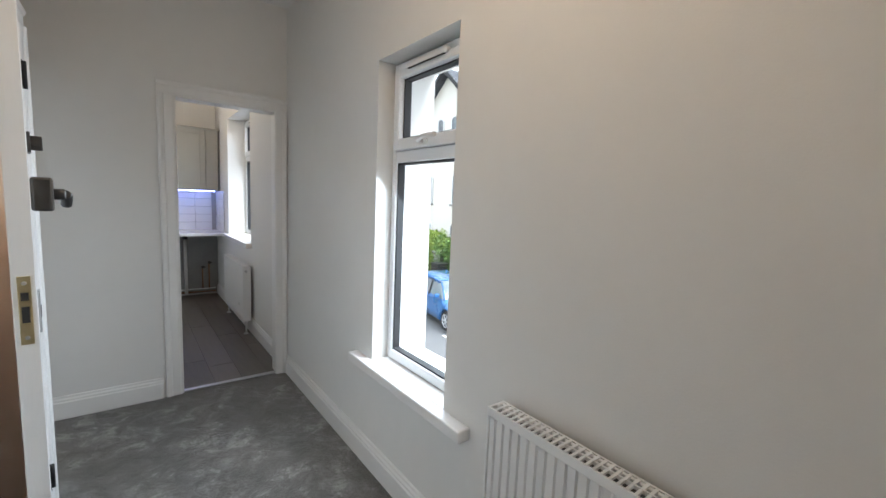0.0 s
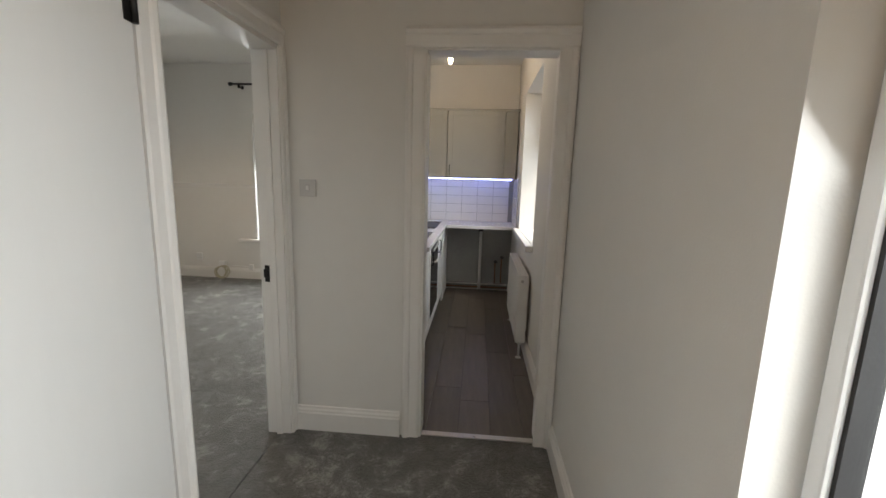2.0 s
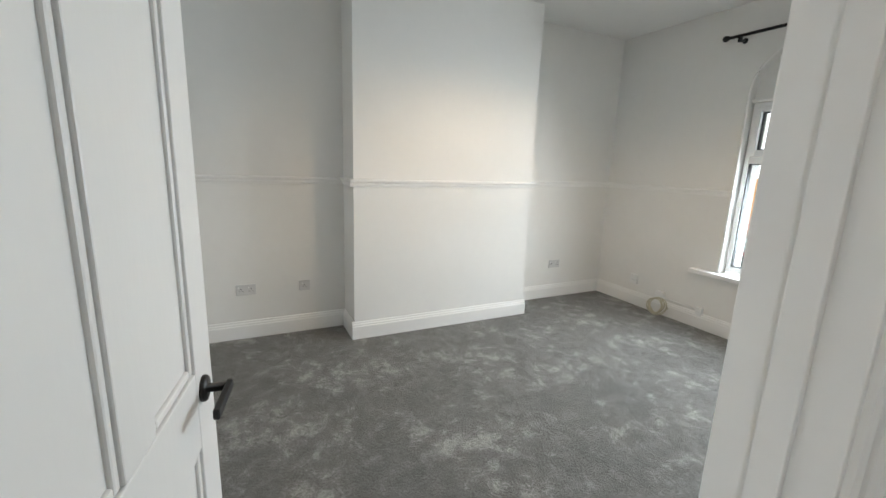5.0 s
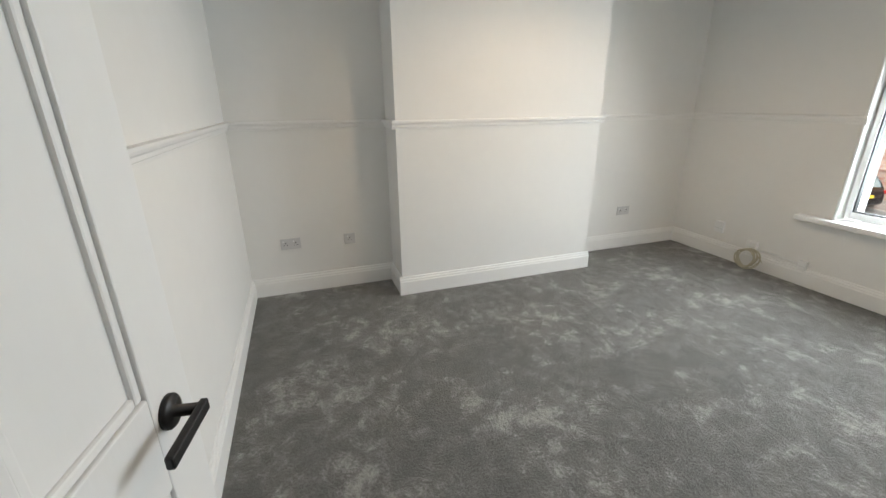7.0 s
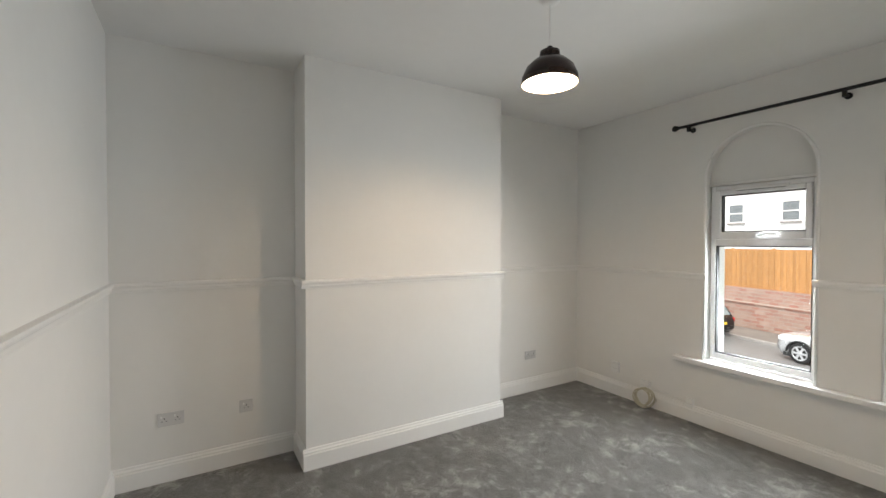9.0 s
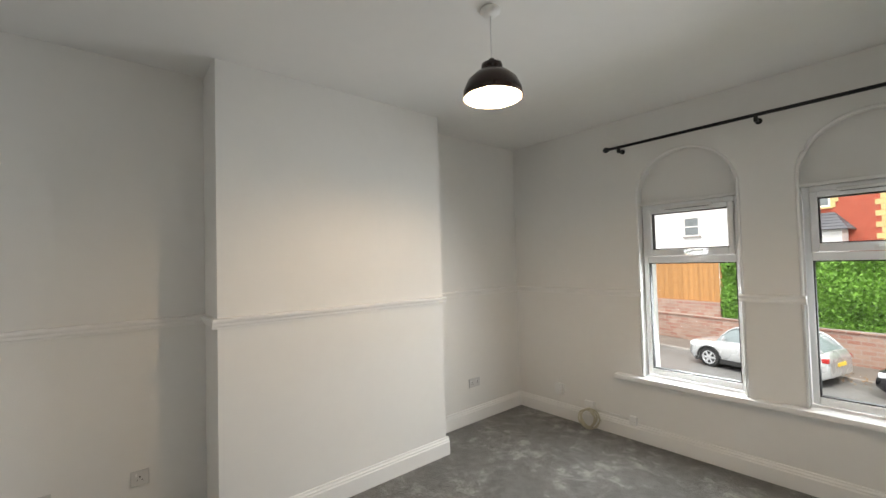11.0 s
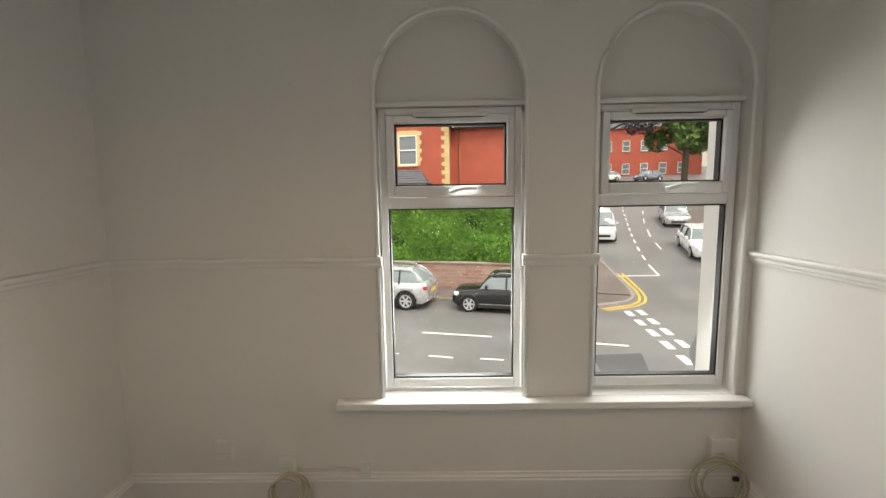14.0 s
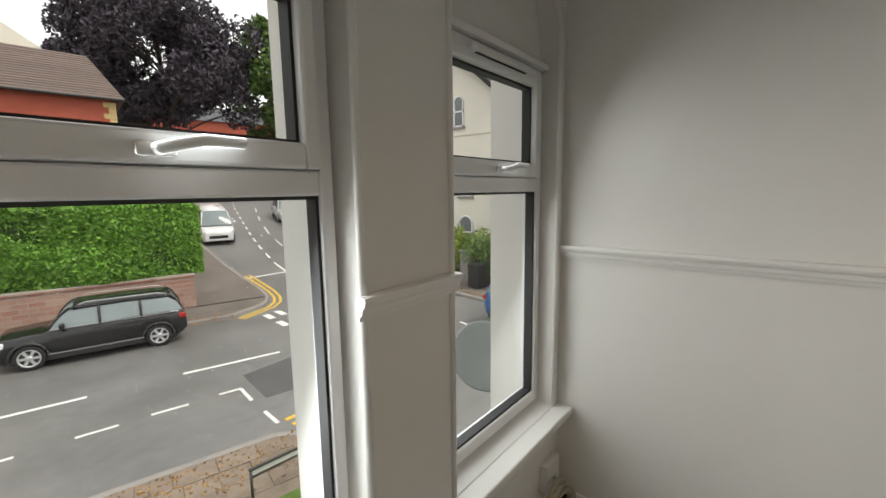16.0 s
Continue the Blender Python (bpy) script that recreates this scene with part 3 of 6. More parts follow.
ld = panel_door("door_1", Matrix.Translation((LX1 - 0.004, D1[0] + 0.022, 0.012)) @ Matrix.Rotation(radians(169.5), 4, "Z") @ Matrix.Translation((0, -0.04, 0)), 0.69, 2.03, "white four-panel door standing open against the living room wall")
lever_handle(ld, 0.62, 0.97, 0.0, -1, -1)
lever_handle(ld, 0.62, 0.97, 0.04, 1, -1)
part("latch_plate", solid((0.69, 0.692, 0.008, 0.032, 0.93, 1.03)), BLACK, ld)
setting(part("door_strike_plate", solid((-0.565, -0.535, D1[1] - 0.0245, D1[1] - 0.0205, 0.885, 0.975), (-0.568, -0.545, D1[1] - 0.032, D1[1] - 0.02, 0.91, 0.955), bevel=0.001), BLACK), "matt black strike plate on the door lining", "strike plate")

# entrance door: flush white leaf, a little ajar, hinged at its far side
ed = thing("door_2", Matrix.Translation((EX + 0.012, E1 - 0.004, 0.012)) @ Matrix.Rotation(radians(-90 + 7.6), 4, "Z"), "white flush entrance door standing ajar with iron locks", "door")
tagged(ed, kind="structure")
EW = 0.845
part("door_leaf", solid((0, EW, -0.044, 0, 0, 2.02), bevel=0.002), DOORP, ed)
bm = solid((EW - 0.10, EW - 0.005, 0.0005, 0.042, 1.372, 1.455), bevel=0.006)
latch = part("night_latch", bm, DARKMETAL, ed, "aged iron night latch case")
bm = lathe(B(), [(0.014, 0), (0.014, 0.02), (0.011, 0.024)], pose(EW - 0.05, 0.042, 1.414, -90), 16)
tube(bm, [(EW - 0.05, 0.064, 1.414), (EW - 0.085, 0.07, 1.412), (EW - 0.105, 0.068, 1.385)], 0.012, 10)
part("latch_knob", bm, DARKMETAL, latch, "curved iron snib lever")
bm = solid((EW - 0.075, EW - 0.012, 0.0005, 0.007, 1.512, 1.562), bevel=0.002)
tube(bm, [(EW - 0.07, 0.016, 1.537), (EW - 0.012, 0.016, 1.537)], 0.009, 10)
box(bm, EW - 0.05, EW - 0.028, 0.004, 0.028, 1.52, 1.554, bevel=0.002)
part("slide_bolt", bm, DARKMETAL, ed, "small aged iron bolt")
bm = solid((EW - 0.085, EW - 0.04, 0.0005, 0.005, 1.06, 1.165), bevel=0.0015)
plate = part("keyhole_plate", bm, STEEL, ed, "rectangular dull steel keyhole plate")
bm = lathe(B(), [(0.006, 0), (0.006, 0.0015)], pose(EW - 0.062, 0.0048, 1.122, -90), 12)
box(bm, EW - 0.065, EW - 0.059, 0.005, 0.0062, 1.095, 1.12)
part("keyhole", bm, DARKPL, plate)
bm = solid((EW, EW + 0.003, -0.034, -0.010, 1.045, 1.215), bevel=0.001)
lock = part("mortice_lock", bm, BRASS, ed, "pale brass mortice lock faceplate")
part("dead_bolt", solid((EW + 0.002, EW + 0.0055, -0.029, -0.015, 1.10, 1.14)), DARKPL, lock)
part("latch_hole", solid((EW + 0.002, EW + 0.0055, -0.029, -0.015, 1.155, 1.175)), DARKPL, lock)
for z in (1.062, 1.198):
    part("screw", lathe(B(), [(0.005, 0), (0.004, 0.002)], pose(EW + 0.003, -0.022, z, 0, 90), 10), STEEL, lock)
for z in (0.18, 1.79):
    bm = tube(B(), [(0.0, 0.007, z), (0.0, 0.007, z + 0.10)], 0.008, 12)
    box(bm, 0.004, 0.03, 0.0003, 0.003, z, z + 0.10)
    part("hinge", bm, BLACK, ed, "black butt hinge")
ch = thing("door_chain", pose(EX + 0.027, E0 - 0.045, 1.53), "steel security door chain hanging from the frame", "door chain")
part("chain_plate", solid((0, 0.010, -0.012, 0.016, 0.005, 0.06), bevel=0.002), DARKMETAL, ch)
for k in range(9):
    bm = B()
    ring = [(0.012 + 0.0, 0.008 * math.cos(a), 0.0145 * math.sin(a)) for a in [math.tau * j / 10 for j in range(11)]]
    tube(bm, ring, 0.0024, 6, cap=False)
    bmesh.ops.transform(bm, matrix=pose(0.012, 0.01 + 0.012 * math.sin(k * 0.3), 0.02 - 0.0235 * k, 0, 0, 90 * (k % 2)) @ pose(-0.012, 0, 0), verts=bm.verts)
    part("chain_link", bm, STEEL, ch)
bm = lathe(B(), [(0.009, 0), (0.009, 0.012), (0.005, 0.016)], pose(0.014, 0.012, -0.215, 0, 90), 14)
part("chain_knob", bm, STEEL, ch)

# ---------------------------------------------------------------- switches, sockets, boxes


def plate(name, m, w, h, label, category, gangs, switch=False, d=0.009):
    """Wall plate; local x along the wall, y out of it, z up, centred."""
    t = thing(name, m, label, category)
    part("faceplate", solid((-w / 2, w / 2, 0, d, -h / 2, h / 2), bevel=0.0025), SOCKET, t)
    for g in range(gangs):
        cx = (g - (gangs - 1) / 2) * w / max(gangs, 1)
        if switch:
            part("rocker", solid((cx - 0.008, cx + 0.008, d - 0.001, d + 0.004, -0.014, 0.014), bevel=0.001), PLASTIC, t)
            part("rocker_edge", solid((cx - 0.0085, cx + 0.0085, d - 0.002, d + 0.001, 0.0142, 0.0155)), DARKPL, t)
            part("rocker_edge", solid((cx - 0.0085, cx + 0.0085, d - 0.002, d + 0.001, -0.0155, -0.0142)), DARKPL, t)
        else:
            part("socket_holes", solid((cx - 0.003, cx + 0.003, d, d + 0.0008, 0.002, 0.012), (cx - 0.015, cx - 0.008, d, d + 0.0008, -0.012, -0.008), (cx + 0.008, cx + 0.015, d, d + 0.0008, -0.012, -0.008)), DARKPL, t)
            part("rocker", solid((cx + 0.012, cx + 0.021, d - 0.001, d + 0.003, 0.012, 0.026), bevel=0.001), PLASTIC, t)
    return t


def on(x, y, z, face):
    return pose(x, y, z, 0, 0, {"+y": 0, "-y": 180, "+x": -90, "-x": 90}[face])


plate("light_switch", on(-0.345, HY1, 1.385, "-y"), 0.088, 0.088, "white single light switch on the hall wall", "switch", 1, True)
plate("double_socket", on(LX0, 2.725, 0.405, "+x"), 0.146, 0.086, "white double wall socket in the alcove", "socket", 2)
plate("single_socket", on(LX0, 3.17, 0.40, "+x"), 0.086, 0.086, "white single wall socket in the alcove", "socket", 1)
plate("double_socket", on(LX0, 5.87, 0.385, "+x"), 0.146, 0.086, "white double wall socket in the far alcove", "socket", 2)
plate("double_socket", on(LX1, 5.55, 0.36, "-x"), 0.146, 0.086, "white double wall socket near the front window", "socket", 2)


def junction(m, w, h, d, label):
    t = thing("telephone_box", m, label, "junction box")
    part("housing", solid((-w / 2, w / 2, 0, d, -h / 2, h / 2), bevel=0.004), PLASTIC, t)
    part("cover_seam", solid((-w / 2 + 0.006, w / 2 - 0.006, d - 0.001, d + 0.0008, -h * 0.1, -h * 0.1 + 0.0015)), GREYPL, t)
    return t


junction(on(-3.29, LY1, 0.285, "-y"), 0.085, 0.105, 0.03, "small white telephone socket box on the front wall")
junction(on(-2.96, LY1, 0.20, "-y"), 0.09, 0.075, 0.035, "white cable outlet box above the skirting")
junction(on(-2.545, LY1, 0.165, "-y"), 0.06, 0.075, 0.03, "small white cable terminal above the skirting")
junction(on(-0.69, LY1, 0.27, "-y"), 0.13, 0.13, 0.035, "white broadband box beneath the window sill")
cl = thing("cable_conduit", pose(-2.75, LY1 - 0.008, 0.175), "thin white cable clipped along the wall", "cable")
part("cable", tube(B(), [(-0.18, 0, 0.0), (-0.05, 0, 0.004), (0.06, 0, 0.0), (0.17, 0, -0.006)], 0.004, 8), PLASTIC, cl)


def coil(m, r, label, loops, seed):
    rnd = random.Random(seed)
    t = thing("cable_coil", m, label, "cable")
    for k in range(loops):
        rr, ph = r * rnd.uniform(0.8, 1.08), rnd.uniform(0, 6)
        lean, ox = rnd.uniform(-0.1, 0.1), rnd.uniform(-0.02, 0.02)
        pts = []
        for j in range(29):
            a = math.tau * j / 28
            wob = 1 + 0.06 * math.sin(2 * a + ph) + 0.04 * math.sin(3 * a + 2 * ph)
            pts.append((ox + rr * wob * math.cos(a), -0.03 - 0.007 * k - (1 - math.sin(a)) * 0.02 + lean * 0.05 * math.cos(a), r + 0.006 + rr * 0.92 * wob * math.sin(a)))
        part("cable_loop", tube(B(), [(x, y, max(z, 0.006)) for x, y, z in pts], 0.0045, 8, cap=False), CABLE, t)
    return t


c1 = coil(pose(-2.93, LY1 - 0.02, 0.002), 0.095, "coiled cream telephone cable leaning on the skirting", 7, 1)
part("cable_end", tube(B(), [(0.0, 0.0, 0.17), (-0.02, -0.02, 0.18), (0.03, -0.03, 0.17), (0.11, -0.04, 0.09)], 0.0035, 8), CABLE, c1)
c2 = coil(pose(-0.73, LY1 - 0.03, 0.002), 0.125, "loose coil of cream cable beneath the window", 6, 2)
part("cable_end", tube(B(), [(0.05, 0.0, 0.24), (0.02, -0.03, 0.27), (-0.08, -0.03, 0.24), (-0.11, -0.03, 0.13)], 0.0045, 8), CABLE, c2)
part("cable_plug", solid((0.07, 0.10, -0.05, -0.035, 0.13, 0.15), bevel=0.002), DARKPL, c2)

# ---------------------------------------------------------------- curtain pole and lamps
pole = thing("curtain_pole", pose(-1.7, LY1 - 0.075, 2.565), "black metal curtain pole over both arched windows", "curtain pole")
part("pole", tube(B(), [(-0.95, 0, 0), (1.09, 0, 0)], 0.0125, 14), BLACK, pole)
bm = lathe(B(), [(0.012, -0.03), (0.018, -0.022), (0.026, 0), (0.022, 0.016), (0.010, 0.027)], pose(-0.965, 0, 0, 0, -90), 18)
part("finial", bm, BLACK, pole, "black ball finial")
for x in (-0.85, 0.14, 1.0):
    br = part("bracket", tube(B(), [(x, 0.075, -0.03), (x, 0.02, -0.03), (x, 0, -0.012)], 0.007, 8), BLACK, pole)
    part("bracket_plate", lathe(B(), [(0.022, 0), (0.022, 0.006), (0.016, 0.010)], pose(x, 0.075, -0.03, 90), 16), BLACK, br)
    part("bracket_cup", solid((x - 0.011, x + 0.011, -0.016, 0.016, -0.05, -0.010), bevel=0.003), BLACK, br)

pl = thing("pendant_lamp", pose(-2.16, 4.46, CZ + 0.028), "dark bronze metal dome pendant lamp, lit, on the ceiling", "pendant lamp")
part("ceiling_rose", lathe(B(), [(0.05, -0.0285), (0.05, -0.04), (0.035, -0.056), (0.008, -0.06)], None, 24), PLASTIC, pl)
part("flex", tube(B(), [(0, 0, -0.058), (0, 0, -0.285)], 0.003, 8), PLASTIC, pl)
shade = part("shade", lathe(B(), [(0.014, -0.275), (0.016, -0.295), (0.05, -0.30), (0.052, -0.318), (0.042, -0.325), (0.046, -0.335), (0.085, -0.35), (0.122, -0.385), (0.142, -0.43), (0.146, -0.468), (0.1425, -0.468), (0.138, -0.43), (0.118, -0.388), (0.082, -0.355), (0.03, -0.345)], None, 40), SHADEM, pl)
part("lining", lathe(B(), [(0.141, -0.467), (0.1365, -0.43), (0.1165, -0.39), (0.08, -0.3575), (0.03, -0.348)], None, 40, False), SHADEIN, shade, "white enamelled inside")
part("lamp_holder", lathe(B(), [(0.016, -0.30), (0.018, -0.345), (0.018, -0.36), (0.014, -0.365)], None, 16), PLASTIC, pl)
bulb = part("bulb", lathe(B(), [(0.012, -0.365), (0.016, -0.375), (0.030, -0.40), (0.033, -0.42), (0.026, -0.445), (0.004, -0.456)], None, 20), BULB, pl, "glowing round bulb")
bulb.visible_shadow = False

kl = thing("kitchen_bulb", pose(0.24, 5.25, CZ), "bare lit filament bulb hanging from the kitchen ceiling", "pendant lamp")
part("ceiling_rose", lathe(B(), [(0.045, 0), (0.045, -0.012), (0.03, -0.025), (0.008, -0.03)], None, 20), PLASTIC, kl)
part("flex", tube(B(), [(0, 0, -0.028), (0, 0, -0.17)], 0.003, 8), PLASTIC, kl)
part("lamp_holder", lathe(B(), [(0.014, -0.165), (0.018, -0.18), (0.018, -0.215), (0.014, -0.22)], None, 16), PLASTIC, kl)
kb = part("bulb", lathe(B(), [(0.012, -0.22), (0.02, -0.235), (0.022, -0.31), (0.014, -0.335), (0.003, -0.34)], None, 18), BULB, kl, "glowing tubular bulb")
kb.visible_shadow = False

# ---------------------------------------------------------------- radiators


def radiator(m, length, height, label, depth=0.10, closed_end=True):
    """Double panel radiator; local x along the wall, y out from it, z up from its foot."""
    t = thing("radiator", m, label, "radiator")
    y1 = depth
    bm = B()
    n = int(length / 0.0333)
    step = length / n
    pts = []
    for i in range(n):
        x = i * step
        pts += [(x, y1), (x + step * 0.5, y1), (x + step * 0.62, y1 - 0.007), (x + step * 0.88, y1 - 0.007)]
    pts.append((length, y1))
    prism(bm, pts + [(length, y1 - 0.014), (0, y1 - 0.014)], 0.03, height - 0.02)
    box(bm, 0, length, y1 - 0.015, y1 + 0.001, 0.0, 0.032, bevel=0.004)
    box(bm, 0, length, y1 - 0.015, y1 + 0.001, height - 0.03, height - 0.004, bevel=0.004)
    part("front_panel", bm, RADW, t)
    part("back_panel", solid((0, length, 0.03, 0.044, 0, height - 0.004), bevel=0.003), RADW, t)
    for x in (0.0, length - 0.006):
        part("side_cover", solid((x - 0.002, x + 0.008, 0.028, y1, 0.0, height), bevel=0.003), RADW, t)
    # Added fill: a dark block in place of the shaded gap between panels.
    part("shade_core", solid((0.01, length - 0.01, 0.045, y1 - 0.016, 0.02, height - 0.025)), VOIDM, t)
    bm = B()
    for yy in (0.030, 0.062, y1 - 0.004):
        box(bm, 0.0, length, yy, yy + 0.005, height - 0.008, height + 0.001)
    k = int(length / 0.022)
    for i in range(k):
        x = 0.008 + i * (length - 0.02) / k
        box(bm, x, x + 0.008, 0.035, y1 - 0.004, height - 0.007, height)
    part("top_grille", bm, RADW, t)
    for x in (length * 0.15, length * 0.85):
        part("wall_bracket", solid((x - 0.012, x + 0.012, 0.0005, 0.03, 0.06, height - 0.06)), RADW, t)
    return t


hr = radiator(Matrix.Translation((HX1, 0.90, 0.22)) @ Matrix.Rotation(math.pi / 2, 4, "Z") @ pose(-1.0, 0, 0), 1.0, 0.58, "white ribbed double-panel radiator below the hall wall")
kr = radiator(Matrix.Translation((KX1, 4.47, 0.14)) @ Matrix.Rotation(math.pi / 2, 4, "Z"), 1.02, 0.57, "white ribbed double-panel radiator on the kitchen wall", 0.105)
for par, x in ((kr, 0.03), (kr, 0.96)):
    bm = tube(B(), [(x, 0.07, 0.02), (x, 0.07, -0.135)], 0.0085, 10)
    tail = part("pipe", bm, PLASTIC, par, "white painted pipe tail")
    bm = lathe(B(), [(0.016, 0), (0.016, 0.05), (0.021, 0.055), (0.021, 0.10), (0.014, 0.11)], pose(x, 0.07, -0.02), 16) if x < 0.5 else lathe(B(), [(0.013, 0), (0.013, 0.04), (0.009, 0.05)], pose(x, 0.07, -0.04), 14)
    part("valve", bm, PLASTIC, tail, "white radiator valve")
    part("pipe_collar", lathe(B(), [(0.024, 0), (0.022, 0.006), (0.01, 0.012)], pose(x, 0.07, -0.139), 16), PLASTIC, tail)
for x, z in ((-0.003, 0.52),):
    part("bleed_plug", lathe(B(), [(0.013, 0), (0.013, 0.006), (0.006, 0.008)], pose(x, 0.075, z, 0, -90), 14), STEEL, kr)

# ---------------------------------------------------------------- kitchen


def shaker(parent, x0, x1, z0, z1, y, handle=None, label=""):
    """Framed cupboard door facing -y in its unit's own space."""
    s = min(0.06, (x1 - x0) * 0.3)
    dr = part("cabinet_door", solid((x0, x0 + s, y - 0.02, y, z0, z1), (x1 - s, x1, y - 0.02, y, z0, z1), (x0 + s, x1 - s, y - 0.02, y, z0, z0 + s), (x0 + s, x1 - s, y - 0.02, y, z1 - s, z1), (x0 + s - 0.001, x1 - s + 0.001, y - 0.012, y, z0 + s - 0.001, z1 - s + 0.001), bevel=0.0015), CABINET, parent, label)
    if handle:
        hx, hz0, hz1 = handle
        bm = tube(B(), [(hx, y - 0.021, hz0 + 0.01), (hx, y - 0.045, hz0 + 0.012), (hx, y - 0.048, (hz0 + hz1) / 2), (hx, y - 0.045, hz1 - 0.012), (hx, y - 0.021, hz1 - 0.01)], 0.005, 8)
        part("handle", bm, BLACK, dr, "dark metal bow handle")
    return dr


WZ0, WZ1, WY = 1.46, 2.245, 6.30
for x0, x1, hx in ((-0.468, -0.142, -0.17), (-0.138, 0.148, -0.10), (0.152, 0.83, 0.185)):
    u = thing("wall_cabinet", pose(0, 0, 0), "light grey shaker wall cabinet with a dark bow handle", "cabinet", "kitchen wall cabinets")
    part("carcass", solid((x0 + 0.001, x1 - 0.001, WY, KY1 - 0.001, WZ0, WZ1)), CABINET, u)
    shaker(u, x0 + 0.003, x1 - 0.003, WZ0, WZ1, WY - 0.001, (hx, WZ0 + 0.03, WZ0 + 0.16))
fl = thing("cabinet_filler", pose(0, 0, 0), "light grey filler strip beside the wall cabinets", "filler panel")
part("panel", solid((0.833, KX1 - 0.02, WY - 0.006, KY1 - 0.001, WZ0, WZ1)), CABINET, fl)
co = thing("cornice_board", pose(0, 0, 0), "thin grey top board along the wall cabinets", "cornice")
part("board", solid((-0.468, KX1 - 0.003, WY - 0.035, KY1 - 0.001, WZ1 + 0.001, WZ1 + 0.02), bevel=0.003), CABINET, co)
lst = thing("led_strip", pose(0, 0, 0), "blue-white LED strip light under the wall cabinets", "strip light")
part("diffuser", solid((-0.44, 0.95, WY + 0.13, WY + 0.145, WZ0 - 0.012, WZ0 - 0.001)), LED, lst)
# worktop in an L, units and oven in the left run
wt = thing("worktop", pose(0, 0, 0), "white L-shaped kitchen worktop", "worktop")
part("slab", solid((KX0 + 0.001, 0.185, 4.40, KY1 - 0.001, 0.88, 0.915), (0.1852, KX1 - 0.002, 6.02, KY1 - 0.001, 0.88, 0.915), bevel=0.003), WORKTOP, wt)


def side(x, y, z):
    return Matrix.Translation((x, y, z)) @ Matrix.Rotation(math.pi / 2, 4, "Z")


for y0, y1, kind in ((4.42, 4.72, "door"), (5.335, 6.0, "door"), (4.73, 5.325, "oven")):
    if kind == "door":
        u = thing("base_cabinet", side(0.14, y0, 0), "white shaker base cabinet under the worktop", "cabinet", "kitchen base cabinets")
        w = y1 - y0
        part("carcass", solid((0, w, 0.001, 0.60, 0.12, 0.879)), WORKTOP, u)
        part("plinth", solid((0, w, 0.05, 0.07, -0.012, 0.119)), WORKTOP, u)
        dr = shaker(u, 0.003, w - 0.003, 0.125, 0.872, 0.0, (w - 0.04 if w < 0.5 else 0.05, 0.70, 0.84))
        dr.data.materials[0] = DOORP
    else:
        u = thing("built_in_oven", side(0.14, y0, 0), "built-in black glass oven with steel controls", "oven")
        w = y1 - y0
        part("body", solid((0, w, 0.001, 0.58, 0.125, 0.879)), STEEL, u)
        part("control_panel", solid((0, w, -0.02, 0, 0.775, 0.875), bevel=0.002), BLACKGLASS, u)
        part("oven_door", solid((0, w, -0.022, 0, 0.22, 0.765), bevel=0.003), BLACKGLASS, u)
        part("plinth", solid((0, w, 0.05, 0.07, -0.012, 0.119)), WORKTOP, u)
        part("lower_panel", solid((0, w, -0.02, 0, 0.125, 0.215), bevel=0.002), DOORP, u)
        part("oven_handle", tube(B(), [(0.05, -0.02, 0.72), (0.05, -0.06, 0.725), (w / 2, -0.065, 0.725), (w - 0.05, -0.06, 0.725), (w - 0.05, -0.02, 0.72)], 0.009, 10), STEEL, u)
        for k in range(4):
            part("control_knob", lathe(B(), [(0.018, 0), (0.018, 0.016), (0.014, 0.022)], pose(0.1 + k * 0.13, -0.02, 0.825, 90), 16), STEEL, u)
hob = thing("ceramic_hob", pose(0, 0, 0.916), "black ceramic hob set into the worktop", "hob")
part("glass_plate", solid((-0.36, 0.11, 4.74, 5.31, 0, 0.006), bevel=0.002), BLACKGLASS, hob)
for x, y in ((-0.24, 4.9), (-0.02, 4.9), (-0.24, 5.16), (-0.02, 5.16)):
    part("cooking_zone", lathe(B(), [(0.085, 0.0061), (0.085, 0.0066)], pose(x, y, 0), 28), DARKPL, hob)
sk = thing("kitchen_sink", pose(0, 0, 0.916), "black composite sink set into the corner worktop", "sink")
part("rim", solid((-0.36, 0.10, 5.62, 5.64, 0, 0.008), (-0.36, 0.10, 6.26, 6.28, 0, 0.008), (-0.36, -0.34, 5.64, 6.26, 0, 0.008), (0.08, 0.10, 5.64, 6.26, 0, 0.008), bevel=0.002), DARKPL, sk)
part("bowl", solid((-0.34, 0.08, 5.64, 6.26, 0.0005, 0.002)), DARKPL, sk)
# the open bay under the end worktop
bb = thing("void_backing", pose(0, 0, 0), "grey boarding behind the open appliance bay", "back panel")
part("board", solid((0.145, 0.60, KY1 - 0.012, KY1 - 0.001, 0.02, 0.879), (0.604, KX1 - 0.003, KY1 - 0.009, KY1 - 0.001, 0.02, 0.879)), BACKBOARD, bb)
ep = thing("end_panel", pose(0, 0, 0), "white end panel of the base units", "end panel")
part("panel", solid((0.142, 0.16, 6.003, KY1 - 0.014, -0.012, 0.879)), DOORP, ep)
wp = thing("waste_pipe", pose(0.60, KY1 - 0.04, 0), "white plastic waste standpipe with a black cap", "pipe")
part("pipe", tube(B(), [(0, 0, 0.02), (0, 0, 0.80)], 0.02, 14), PLASTIC, wp)
part("cap", lathe(B(), [(0.028, 0.79), (0.03, 0.80), (0.03, 0.85), (0.02, 0.86)], None, 16), DARKPL, wp)
cp = thing("supply_pipes", pose(0, 0, 0), "horizontal copper supply pipes along the wall", "pipe")
COPPER = material("tarnished_copper", (0.30, 0.16, 0.09), 0.45, metal=0.9, vary=0.3, scale=25)
